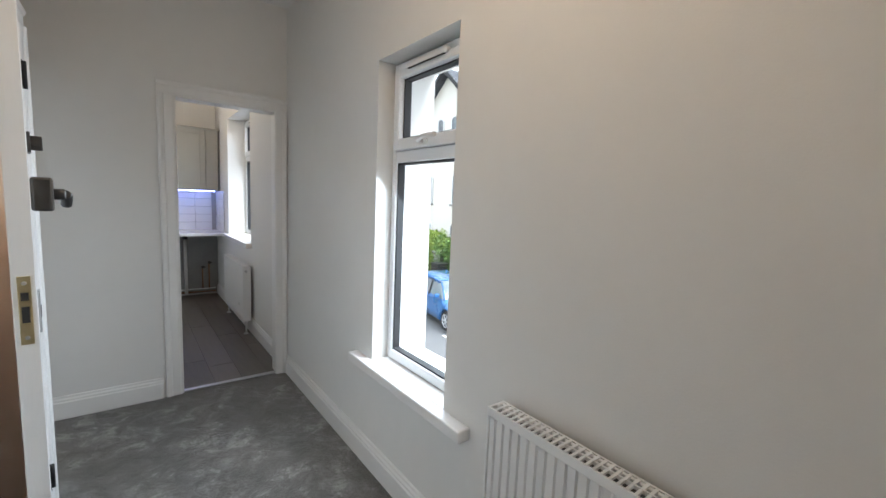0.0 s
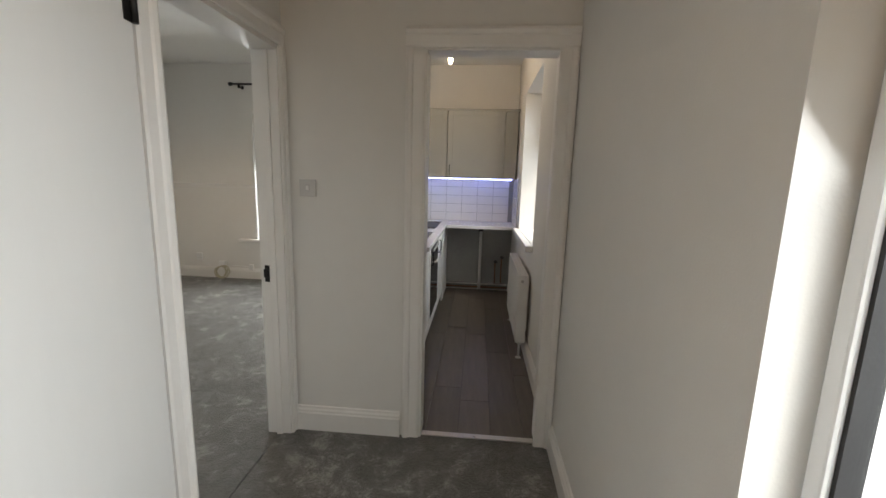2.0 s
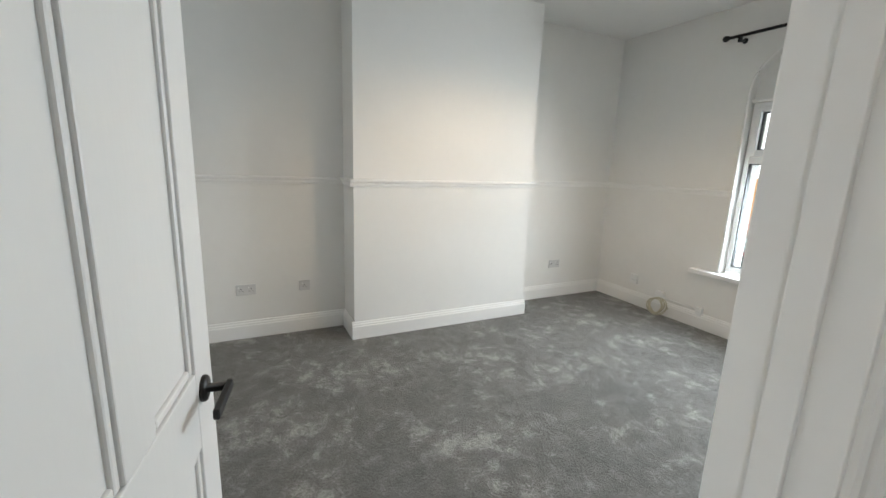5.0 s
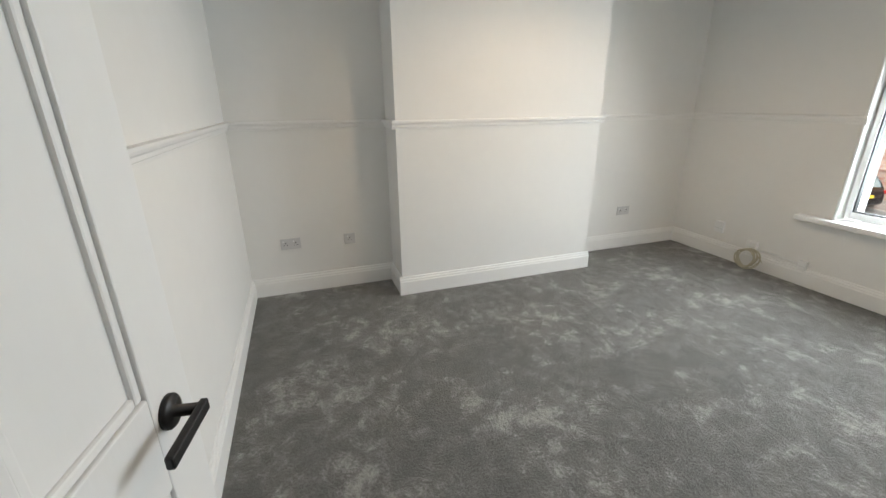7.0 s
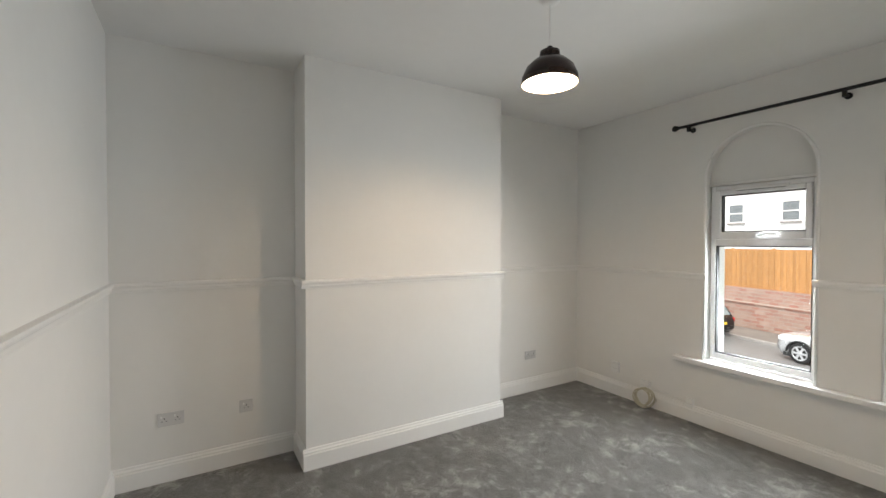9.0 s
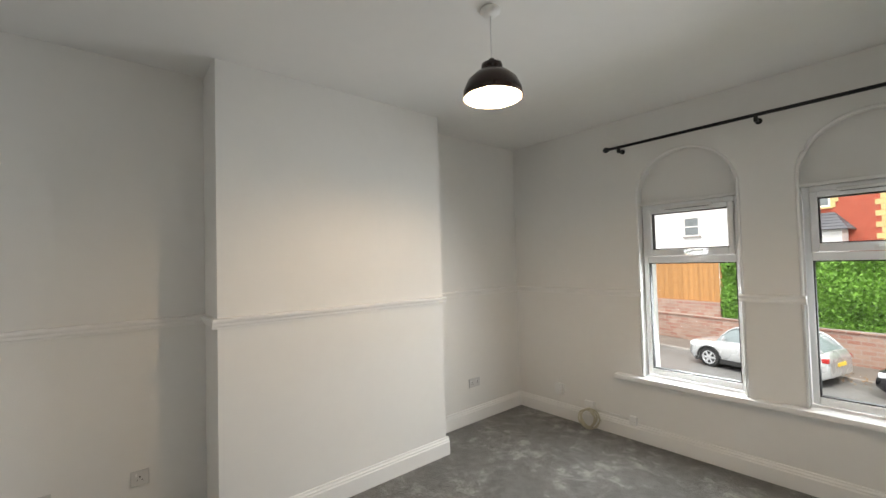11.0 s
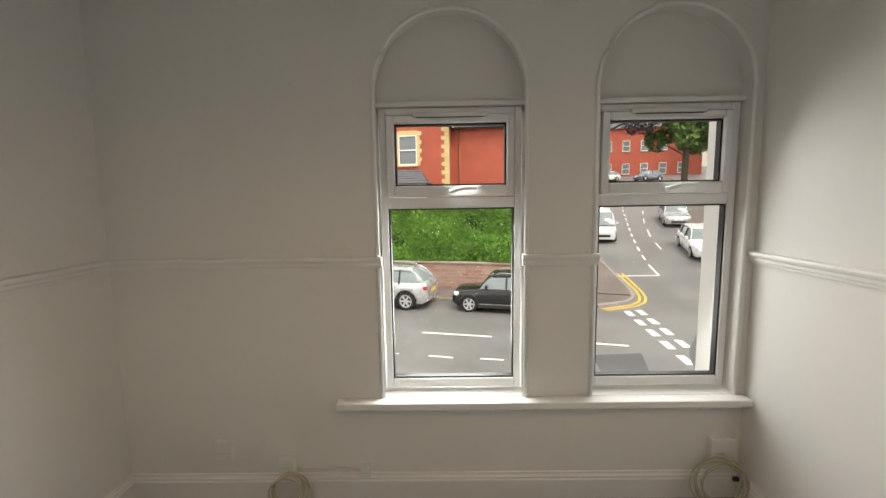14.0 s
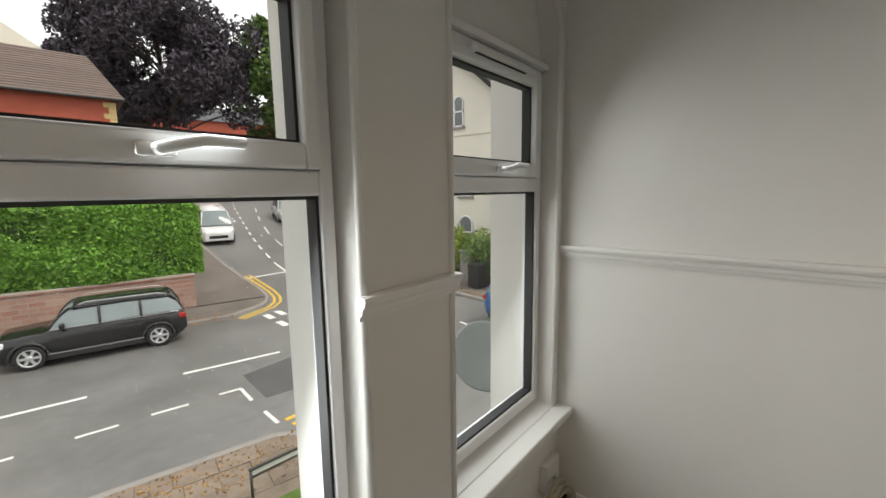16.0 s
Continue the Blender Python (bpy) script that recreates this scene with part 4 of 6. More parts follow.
for z in (0.045, 0.085):
    part("pipe", tube(B(), [(0.165, KY1 - 0.035, z), (0.96, KY1 - 0.035, z)], 0.0085, 10), COPPER if z < 0.06 else PLASTIC, cp)
for x, z in ((0.80, 0.40), (0.88, 0.46)):
    bm = tube(B(), [(x, KY1 - 0.035, 0.09), (x, KY1 - 0.035, z)], 0.0075, 10)
    v = part("pipe", bm, COPPER, cp)
    bm = lathe(B(), [(0.014, 0), (0.014, 0.03), (0.02, 0.035), (0.02, 0.05)], pose(x, KY1 - 0.04, z, 90), 14)
    box(bm, x - 0.012, x + 0.03, KY1 - 0.10, KY1 - 0.085, z - 0.008, z + 0.008, bevel=0.003)
    part("stop_valve", bm, DARKMETAL, v, "dark washing machine valve")
# splashback tiles
sb = thing("tiled_splashback", pose(0, 0, 0), "white metro tile splashback over the worktop", "splashback")
part("grout_bed", solid((-0.468, KX1 - 0.001, KY1 - 0.006, KY1 - 0.001, 0.916, WZ0 - 0.001), (KX1 - 0.006, KX1 - 0.001, 6.02, KY1 - 0.007, 0.916, WZ0 - 0.001)), GROUT, sb)
tm = B()
box(tm, 0, 0.197, -0.009, 0, 0, 0.1055, bevel=0.003)
bmesh.ops.recalc_face_normals(tm, faces=tm.faces)
tile_mesh = bpy.data.meshes.new("tile")
tm.to_mesh(tile_mesh)
tm.free()
tile_mesh.materials.append(TILE)
for r in range(5):
    for c in range(7):
        t = new("tile", tile_mesh)
        t.location = (-0.465 + 0.2 * c, KY1 - 0.006, 0.917 + r * 0.1085)
        t.parent = sb
    for c in range(3):
        t = new("tile", tile_mesh)
        t.matrix_world = pose(KX1 - 0.006, 6.585 - 0.2 * c, 0.917 + r * 0.1085, 0, 0, -90)
        t.parent = sb

# ---------------------------------------------------------------- outdoors: ground and road
G = -2.6
RA = radians(-13.5)
ROAD = material("worn_damp_asphalt", (0.165, 0.163, 0.16), 0.42, vary=0.3, scale=0.5, bump=0.3, bump_scale=40)
PATCHED = material("dark_asphalt_repair", (0.085, 0.085, 0.088), 0.6, vary=0.2, scale=2, bump=0.3, bump_scale=40)
FOOTWAY = material("brown_grey_tarmac_footway", (0.15, 0.128, 0.112), 0.8, vary=0.35, scale=0.8, bump=0.3, bump_scale=30)
PAVE = material("brown_grey_paving", (0.21, 0.165, 0.128), 0.75, vary=0.5, scale=3.5, bump=0.3, bump_scale=25, piece=0.35)
KERB = material("grey_kerb_stone", (0.27, 0.25, 0.235), 0.8, vary=0.2, scale=2, bump=0.3, bump_scale=30)
LINE = material("white_road_paint", (0.72, 0.72, 0.70), 0.6, vary=0.2, scale=5, bump=0.2, bump_scale=40)
YELLOW = material("yellow_road_paint", (0.66, 0.42, 0.05), 0.6, vary=0.25, scale=4, bump=0.2, bump_scale=40)
GRASS = material("grass_verge", (0.09, 0.16, 0.03), 0.9, vary=0.4, scale=3, bump=0.6, bump_scale=30)
setting(part("ground", solid((-500, 500, -500, 900, G - 0.3, G)), ROAD), "worn grey asphalt street around the junction", "road")


def hill(x, y):
    """How far the side street has climbed above the front road."""
    d = 0.28 * x + 0.96 * y - 21.0
    return 0.0 if d < 0 else 0.0175 * d * d if d < 4 else 0.14 * (d - 2)


def loft(a_line, b_line, lift):
    """A sheet between two lines of places, laid on the slope."""
    bm = B()
    rows = [[bm.verts.new((x, y, G + hill(x, y) + lift)) for x, y in line] for line in (a_line, b_line)]
    low = [[bm.verts.new((v.co.x, v.co.y, v.co.z - 0.3)) for v in row] for row in rows]
    for i in range(len(a_line) - 1):
        for p, q in ((rows[0], rows[1]), (low[1], low[0]), (low[0], rows[0]), (rows[1], low[1])):
            bm.faces.new((p[i], p[i + 1], q[i + 1], q[i]))
    return bm


def dense(line, step=1.0):
    out = []
    for (xa, ya), (xb, yb) in zip(line, line[1:]):
        n = max(1, int(math.hypot(xb - xa, yb - ya) / step))
        out += [(xa + (xb - xa) * k / n, ya + (yb - ya) * k / n) for k in range(n)]
    return out + [line[-1]]


def beside(line, off):
    """The line moved sideways, to its right for positive off."""
    out = []
    for i, (x, y) in enumerate(line):
        (xa, ya), (xb, yb) = line[max(i - 1, 0)], line[min(i + 1, len(line) - 1)]
        d = math.hypot(xb - xa, yb - ya)
        out.append((x + (yb - ya) / d * off, y - (xb - xa) / d * off))
    return out


def rd(u, v):
    """A place by metres along the front road and across it."""
    return u * math.cos(RA) - v * math.sin(RA), u * math.sin(RA) + v * math.cos(RA)


def slab(name, pts, h, mat, label, category):
    return setting(part(name, prism(B(), pts, G - 0.2, G + h), mat), label, category)


near = slab("pavement_near", [rd(-60, 12.15), rd(-2, 12.15), rd(-1.0, 11.6), (2.3, 10.0), (3.2, 7.0), (3.4, -20), (1.36, -20), (1.36, 6.94), (-60, 6.94)], 0.04, PAVE, "worn brown paving along the house front", "pavement")
kerb_corner = [rd(-1.2, 20.3), (4.4, 20.35), (4.9, 20.55), (5.3, 20.95), (5.6, 21.5), (5.85, 22.4), (6.0, 23.5), (6.1, 25)]
kerb_hill = [(6.1, 25), (6.35, 27.4), (6.9, 31), (7.7, 34), (10.5, 42), (13, 49), (19, 63), (26, 80)]
far_edge = [rd(-70, 20.3), rd(-12, 20.3)] + kerb_corner
slab("pavement_far", far_edge + [(-2, 30), (-80, 60)], 0.10, FOOTWAY, "brown paved footway across the street", "pavement")
east = [(8.6, -30), (9.2, 5), (9.6, 8.5), (10.0, 12), (10.6, 16), (11.4, 20), (12.3, 24), (13.3, 28.5), (15.5, 34.8), (19, 44), (25, 60), (32, 80)]
slab("pavement_east", [(70, 22), (70, -30)] + east[:6], 0.10, FOOTWAY, "paved footway below the terrace houses", "pavement")
across = [(0.28 * q, 0.96 * q) for q in (20.9, 21.5, 22, 22.5, 23, 23.5, 24, 24.5, 25, 30, 40, 60, 90, 140, 260)]
setting(part("road_hill", loft([(x - 30 * 0.96, y + 30 * 0.28) for x, y in across], [(x + 90 * 0.96, y - 90 * 0.28) for x, y in across], 0.003), ROAD), "grey asphalt side street climbing the hill", "road")
left_walk, right_walk = dense(kerb_corner[4:] + kerb_hill[1:]), dense(east[5:])
setting(part("pavement_hill_west", loft(left_walk, beside(left_walk, -3.6), 0.105), FOOTWAY), "brown footway climbing beside the hedge", "pavement")
setting(part("pavement_hill_east", loft(right_walk, beside(right_walk, 3.2), 0.105), FOOTWAY), "grey-brown footway climbing past the houses", "pavement")
for nm, line in (("kerb_far", far_edge + kerb_hill[1:]), ("kerb_east", east), ("kerb_near", [rd(-60, 12.15), rd(-2, 12.15), rd(-1.0, 11.6), (2.3, 10.0), (3.2, 7.0), (3.4, -20)])):
    bm = B()
    top = 0.118 if nm != "kerb_near" else 0.05
    line = dense(line, 3.0)
    for (xa, ya), (xb, yb) in zip(line, line[1:]):
        sweep(bm, [(-0.07, -0.1), (0.06, -0.1), (0.06, top - 0.02), (0.045, top), (-0.07, top)], (xa, ya, G + hill(xa, ya)), (xb, yb, G + hill(xb, yb)), Vector((yb - ya, xa - xb, 0)).normalized() * (1 if nm != "kerb_east" else -1), Z)
    setting(part(nm, bm, KERB), "grey stone kerb along the footway", "kerb")
slab("ground_verge", [(-5, 6.95), (-5, 9.0), (-2.2, 10.2), (-0.9, 10.7), (-0.3, 10.85), (0.4, 10.75), (1.0, 10.5), (1.1, 6.95)], 0.09, GRASS, "strip of grass below the house front", "grass")
slab("road_patch", [(1.7, 15.2), (3.06, 15.3), (2.54, 13.53), (1.5, 13.75)], 0.004, PATCHED, "darker square of repaired asphalt", "road repair")


def mark(a, b, w, mat=LINE, h=0.006, name="road_marking", label="white painted road line"):
    (xa, ya), (xb, yb) = a, b
    d = Vector((xb - xa, yb - ya, 0))
    n = Vector((-d.y, d.x, 0)).normalized() * w / 2
    bm = B()
    lo, hi = ([bm.verts.new((x, y, G + hill(x, y) + z)) for x, y in ((xa + n.x, ya + n.y), (xa - n.x, ya - n.y), (xb - n.x, yb - n.y), (xb + n.x, yb + n.y))] for z in (-0.02, h + 0.002))
    bm.faces.new(hi)
    for i in range(4):
        bm.faces.new((lo[i], lo[(i + 1) % 4], hi[(i + 1) % 4], hi[i]))
    return setting(part(name, bm, mat), label, "road marking")


for k in range(-9, 1):
    mark((-2.96 + k * 3.73, 17.27 - k * 0.895), (-0.81 + k * 3.73, 16.78 - k * 0.895), 0.10)
mark((0.87, 16.41), (2.97, 15.85), 0.10)
for a, b in (((-2.67, 15.28), (-2.02, 15.12)), ((-1.28, 15.03), (-0.69, 14.92)), ((-0.2, 14.86), (0.40, 14.73)), ((0.96, 14.67), (1.38, 14.57)), ((1.36, 14.57), (1.26, 13.87)), ((1.21, 13.25), (1.16, 12.67)), ((-4.2, 15.6), (-3.5, 15.45)), ((-5.8, 15.95), (-5.1, 15.8))):
    mark(a, b, 0.07)
for k in range(-7, 1):
    mark((7.5 + k * 0.19, 9.6 + k * 1.3), (7.42 + k * 0.19, 9.0 + k * 1.3), 0.08)
for a, b in (((8.74, 16.47), (8.44, 15.63)), ((8.32, 14.87), (8.15, 14.14)), ((7.86, 13.54), (7.66, 12.8)), ((9.7, 18.1), (10.7, 17.5))):
    mark(a, b, 0.08)
for k in range(7):
    x, y = 4.45 - 0.118 * k, 19.45 - 1.09 * k
    mark((x, y), (x - 0.06, y - 0.62), 0.22)
    mark((x + 0.48, y + 0.1), (x + 0.42, y - 0.52), 0.22)
mark((6.25, 24.6), (8.15, 24.4), 0.10)
centre = dense([(8.13, 24.4), (8.44, 26.13), (9.2, 28.86), (10.32, 32.4), (11.82, 36.7), (13.88, 42.5), (20, 58)], 0.9)
for a, b in list(zip(centre, centre[1:]))[::2]:
    mark(a, b, 0.10)
lane = dense([(10.5, 28.9), (11.4, 32.1), (13.0, 36.4), (16.0, 43.3)], 1.6)
for a, b in list(zip(lane, lane[1:]))[::2]:
    mark(a, b, 0.09)
for off in (0.26, 0.48):
    edge = beside(kerb_corner, off)
    for a, b in zip(edge, edge[1:]):
        mark(a, b, 0.10, YELLOW, label="yellow painted no-parking line")
for off in (0.0, 0.24):
    for a, b in (((1.3, 12.65 - off), (2.0, 12.62 - off)), ((2.0, 12.62 - off), (2.9, 12.35 - off)), ((2.9, 12.35 - off), (3.7 - off, 11.5 - off))):
        mark(a, b, 0.10, YELLOW, label="yellow painted no-parking line")

# paving flags on the near footway
fm = [solid((0.006, 0.574, 0.006, 0.394, -0.03, 0.014), bevel=0.008), solid((0.006, 0.434, 0.006, 0.394, -0.03, 0.010), bevel=0.008)]
flag_meshes = []
for bm in fm:
    bmesh.ops.recalc_face_normals(bm, faces=bm.faces)
    me = bpy.data.meshes.new("paving_flag")
    bm.to_mesh(me)
    bm.free()
    me.materials.append(PAVE)
    flag_meshes.append((me, me.vertices[0].co.x))
rnd = random.Random(3)
for r in range(7):
    u = -7.0 - rnd.uniform(0, 0.6)
    while u < 0.5:
        k = rnd.randrange(2)
        x, y = rd(u, 9.25 + r * 0.4)
        if y > 10.95 and x < 0.7:
            fl = new("paving_flag", flag_meshes[k][0])
            fl.matrix_world = pose(x, y, G + 0.04 + rnd.uniform(-0.006, 0.006), rnd.uniform(-0.5, 0.5), rnd.uniform(-0.5, 0.5), -13.5)
            fl.parent = near
        u += (0.58, 0.44)[k]

rail = thing("street_rail", pose(-0.13, 10.95, G + 0.04), "grey metal guard rail at the pavement corner", "railing")
RAIL = material("galvanised_rail", (0.30, 0.31, 0.31), 0.5, metal=0.6, vary=0.15, scale=10)
for x in (0.0, 1.7):
    part("post", tube(B(), [(x, -0.09 * x, 0), (x, -0.09 * x, 0.54)], 0.02, 8), DARKMETAL, rail)
part("top_rail", tube(B(), [(-0.02, 0, 0.54), (1.72, -0.153, 0.54)], 0.022, 8), DARKMETAL, rail)
part("lower_rail", tube(B(), [(0, 0, 0.43), (1.7, -0.153, 0.43)], 0.018, 8), DARKMETAL, rail)
part("sign_board", sweep(B(), [(-0.006, 0), (0.006, 0), (0.006, 0.07), (-0.006, 0.07)], (0.02, 0, 0.45), (1.68, -0.151, 0.45), (0, 1, 0), Z), GREYPL, rail, "pale grey plate between the rails")
sg = thing("sign_post", pose(3.86, 13.74, G), "pale grey metal post with a small sign plate", "sign post")
part("post", tube(B(), [(0, 0, 0), (0, 0, 3.6)], 0.045, 12), RAIL, sg)
part("sign_plate", solid((-0.12, 0.12, -0.06, -0.05, 0.9, 1.3), bevel=0.003), GREYPL, sg)
dish = thing("satellite_dish", pose(-0.22, OUT_Y + 0.32, 0.50, 60, 0, -35), "grey satellite dish fixed to the outside wall", "satellite dish")
DISH = material("dull_grey_dish", (0.30, 0.33, 0.33), 0.5, vary=0.1, scale=6)
part("reflector", lathe(B(), [(0.03, 0.0), (0.15, 0.012), (0.215, 0.04), (0.22, 0.044), (0.208, 0.047), (0.14, 0.022), (0.03, 0.01)], None, 32), DISH, dish)
part("feed_arm", tube(B(), [(0, -0.2, 0.0), (0, -0.3, 0.12), (0, -0.12, 0.34)], 0.012, 8), GREYPL, dish)
part("receiver", lathe(B(), [(0.025, 0), (0.03, 0.02), (0.03, 0.08), (0.02, 0.09)], pose(0, -0.12, 0.32), 14), GREYPL, dish)
part("wall_arm", tube(B(), [(0, 0, -0.002), (0, 0.05, -0.12), (0.02, 0.12, -0.26)], 0.02, 10), RAIL, dish)

# ---------------------------------------------------------------- cars
TYRE = material("tyre_rubber", (0.018, 0.018, 0.019), 0.8, vary=0.2, scale=12)
ALLOY = material("alloy_rim", (0.62, 0.63, 0.65), 0.3, metal=0.7, vary=0.05)
# Pale grey base: the sky's reflection in the glass is put into its colour.
CARGLASS = material("sky_toned_car_glass", (0.20, 0.24, 0.25), 0.05, vary=0.15, scale=2, bump=0.0)
LAMPW = material("clear_headlamp", (0.75, 0.77, 0.80), 0.12, vary=0.1, bump=0.0)
LAMPR = material("red_tail_lamp", (0.40, 0.02, 0.02), 0.15, vary=0.1, bump=0.0)
PLATEW = material("white_number_plate", (0.75, 0.75, 0.72), 0.4, vary=0.03, bump=0.0)
PLATEY = material("yellow_number_plate", (0.80, 0.55, 0.06), 0.4, vary=0.03, bump=0.0)


def interp(table, x):
    for (x0, a), (x1, b) in zip(table, table[1:]):
        if x <= x1:
            f = (x - x0) / (x1 - x0)
            f = f * f * (3 - 2 * f)
            return a + (b - a) * f
    return table[-1][1]


def car(m, paint, L, W, H, belt, nose, screen, roof0, roof1, tail, label, wheel=0.31, wb=2.55, bonnet=0.68, cladding=None, roof_paint=None, rails=False):
    """Parked car; local x forward, origin under its middle. belt: height of the window line; nose, screen, roof0, roof1, tail: places along it from front to back, as fractions."""
    t = thing("parked_car", m, label, "car")
    X = lambda f: L * (0.5 - f)
    top = [(0.0, 0.62 * belt), (0.03, bonnet * belt / 0.78 * 0.98), (nose, belt * 0.90), (screen, belt * 1.0), (0.7, belt * 1.03), (0.97, belt * 1.03), (1.0, belt * 0.86)]
    half = [(0.0, 0.36 * W), (0.05, 0.44 * W), (0.16, 0.495 * W), (0.5, 0.5 * W), (0.88, 0.49 * W), (0.96, 0.455 * W), (1.0, 0.40 * W)]
    low = [(0.0, 0.30), (0.05, 0.20), (0.2, 0.19), (0.85, 0.20), (0.95, 0.24), (1.0, 0.36)]
    n = 40
    axles = [0.5 - wb / 2 / L, 0.5 + wb / 2 / L]
    bm = B()
    rings = []
    for i in range(n + 1):
        f = i / n
        zt, h, zl = interp(top, f), interp(half, f), interp(low, f)
        arch = 0.0
        for a in axles:
            d = abs(f - a) * L
            if d < wheel * 1.18:
                arch = max(arch, wheel + math.sqrt((wheel * 1.18) ** 2 - d * d) - zl)
        side = []
        for w, z in ((0.90, zl + arch * 1.0), (0.985, zl + max(arch, 0.05)), (1.0, zl + max(arch + 0.01, (zt - zl) * 0.42)), (0.985, zl + max(arch + 0.02, (zt - zl) * 0.75)), (0.94, zt - 0.035), (0.86, zt)):
            side.append((w * h, min(z, zt)))
        pts = [(X(f), -y, z) for y, z in side] + [(X(f), 0, zt + 0.015)] + [(X(f), y, z) for y, z in reversed(side)]
        rings.append([bm.verts.new(p) for p in pts])
    for r0, r1 in zip(rings, rings[1:]):
        for k in range(len(r0)):
            fc = bm.faces.new((r0[k], r0[(k + 1) % len(r0)], r1[(k + 1) % len(r0)], r1[k]))
            fc.smooth = k not in (len(r0) - 1,)
    bm.faces.new(list(reversed(rings[0])))
    bm.faces.new(rings[-1])
    body = part("body", bm, paint, t)
    # cabin: dark glass loft with a painted roof over it
    zb = belt * 0.96

    def cabin(f, grow):
        if f < roof0:
            k = (f - screen) / (roof0 - screen)
        elif f > roof1:
            k = (tail - f) / (tail - roof1)
        else:
            k = 1.0
        k = max(0.0, min(1.0, k))
        mid = 1 - 0.02 * abs(f - (roof0 + roof1) / 2) / (roof1 - roof0) * 2
        return k, zb + (H * mid - zb) * math.sin(k * math.pi / 2) ** 0.9 + grow
    bm = B()
    rings = []
    for i in range(25):
        f = screen + (tail - screen) * i / 24
        k, z = cabin(f, -0.012)
        h = interp(half, f)
        wt = h * (0.93 - 0.19 * (z - zb) / (H - zb))
        rings.append([bm.verts.new(p) for p in ((X(f), -h * 0.93, zb - 0.02), (X(f), -wt - 0.01, zb + (z - zb) * 0.8), (X(f), -wt + 0.07, z), (X(f), 0, z + 0.012), (X(f), wt - 0.07, z), (X(f), wt + 0.01, zb + (z - zb) * 0.8), (X(f), h * 0.93, zb - 0.02))])
    for r0, r1 in zip(rings, rings[1:]):
        for k in range(6):
            bm.faces.new((r0[k], r0[k + 1], r1[k + 1], r1[k])).smooth = True
    part("windows", bm, CARGLASS, t, "tinted windows with the sky's reflection in their grey")
    bm = B()
    rings = []
    for i in range(15):
        f = roof0 - 0.01 + (roof1 - roof0 + 0.05) * i / 14
        k, z = cabin(f, 0.0)
        h = interp(half, f)
        wt = h * (0.93 - 0.19 * (z - zb) / (H - zb))
        rings.append([bm.verts.new(p) for p in ((X(f), -wt - 0.012, z - 0.075), (X(f), -wt + 0.06, z + 0.004), (X(f), 0, z + 0.022), (X(f), wt - 0.06, z + 0.004), (X(f), wt + 0.012, z - 0.075), (X(f), 0, z - 0.03))])
    for r0, r1 in zip(rings, rings[1:]):
        for k in range(6):
            bm.faces.new((r0[k], r0[(k + 1) % 6], r1[(k + 1) % 6], r1[k])).smooth = True
    bm.faces.new(list(reversed(rings[0])))
    bm.faces.new(rings[-1])
    part("roof", bm, roof_paint or paint, t)
    for s in (-1, 1):
        for f0, f1 in ((screen, roof0), (0.52, 0.52), (tail, roof1), (0.5 + 0.24, 0.5 + 0.24)):
            bm = B()
            pts = []
            for q in range(5):
                f = f0 + (f1 - f0) * q / 4
                z = cabin(f, 0)[1] if f0 != f1 else zb + (H - 0.05 - zb) * q / 4
                h = interp(half, f)
                wt = h * (0.93 - 0.19 * (z - zb) / (H - zb)) + (0.012 if f0 == f1 else -0.04)
                pts.append((X(f), s * wt, z - 0.01))
            part("window_pillar", tube(bm, pts, 0.03, 6), paint if f0 != f1 else DARKPL, body)
        part("side_mirror", solid(*[(X(screen + 0.07) - 0.05, X(screen + 0.07) + 0.06, *sorted((s * W * 0.47, s * (W * 0.47 + 0.17))), belt, belt + 0.13)], bevel=0.03), paint, body)
        for f in (0.50, 0.70):
            part("door_handle", solid((X(f) - 0.08, X(f) + 0.08, *sorted((s * W * 0.485, s * (W * 0.485 + 0.03))), belt * 0.88, belt * 0.88 + 0.03), bevel=0.01), paint, body)
        for f, mat, nm in ((0.045, LAMPW, "headlight"), (0.972, LAMPR, "tail_light")):
            h = interp(half, f)
            zc = belt * (0.72 if nm == "headlight" else 0.82)
            part(nm, solid((X(f) - 0.10, X(f) + 0.09, *sorted((s * (h - 0.26), s * (h + 0.006))), zc - 0.07, zc + 0.08), bevel=0.035), mat, body)
        for a in axles:
            wh = thing("wheel", pose(0, 0, 0), "", "")
            for key in ("category",):
                if key in wh:
                    del wh[key]
            wh.parent = t
            wh.matrix_basis = pose(X(a), s * (W / 2 - 0.12), wheel, 90 * -s)
            part("tyre", lathe(B(), [(wheel * 0.68, -0.1), (wheel * 0.95, -0.1), (wheel, -0.07), (wheel, 0.07), (wheel * 0.95, 0.1), (wheel * 0.70, 0.105), (wheel * 0.66, 0.09)], None, 28), TYRE, wh)
            bm = lathe(B(), [(wheel * 0.64, 0.09), (wheel * 0.70, 0.106), (wheel * 0.66, 0.108), (wheel * 0.58, 0.085), (wheel * 0.56, 0.06)], None, 28, False)
            for q in range(6):
                box(bm, 0.02, wheel * 0.66, -wheel * 0.10, wheel * 0.10, 0.085, 0.103, m=Matrix.Rotation(q * math.tau / 6, 4, "Z"))
            lathe(bm, [(0.06, 0.08), (0.06, 0.108), (0.03, 0.112)], None, 14)
            part("rim", bm, ALLOY, wh)
    part("grille", solid((X(0.0) - 0.05, X(0.0) + 0.022, -W * 0.26, W * 0.26, belt * 0.38, belt * 0.52), bevel=0.015), DARKPL, body)
    part("number_plate", solid((X(0.0) - 0.02, X(0.0) + 0.034, -0.26, 0.26, belt * 0.54, belt * 0.54 + 0.11)), PLATEW, body, "white front number plate")
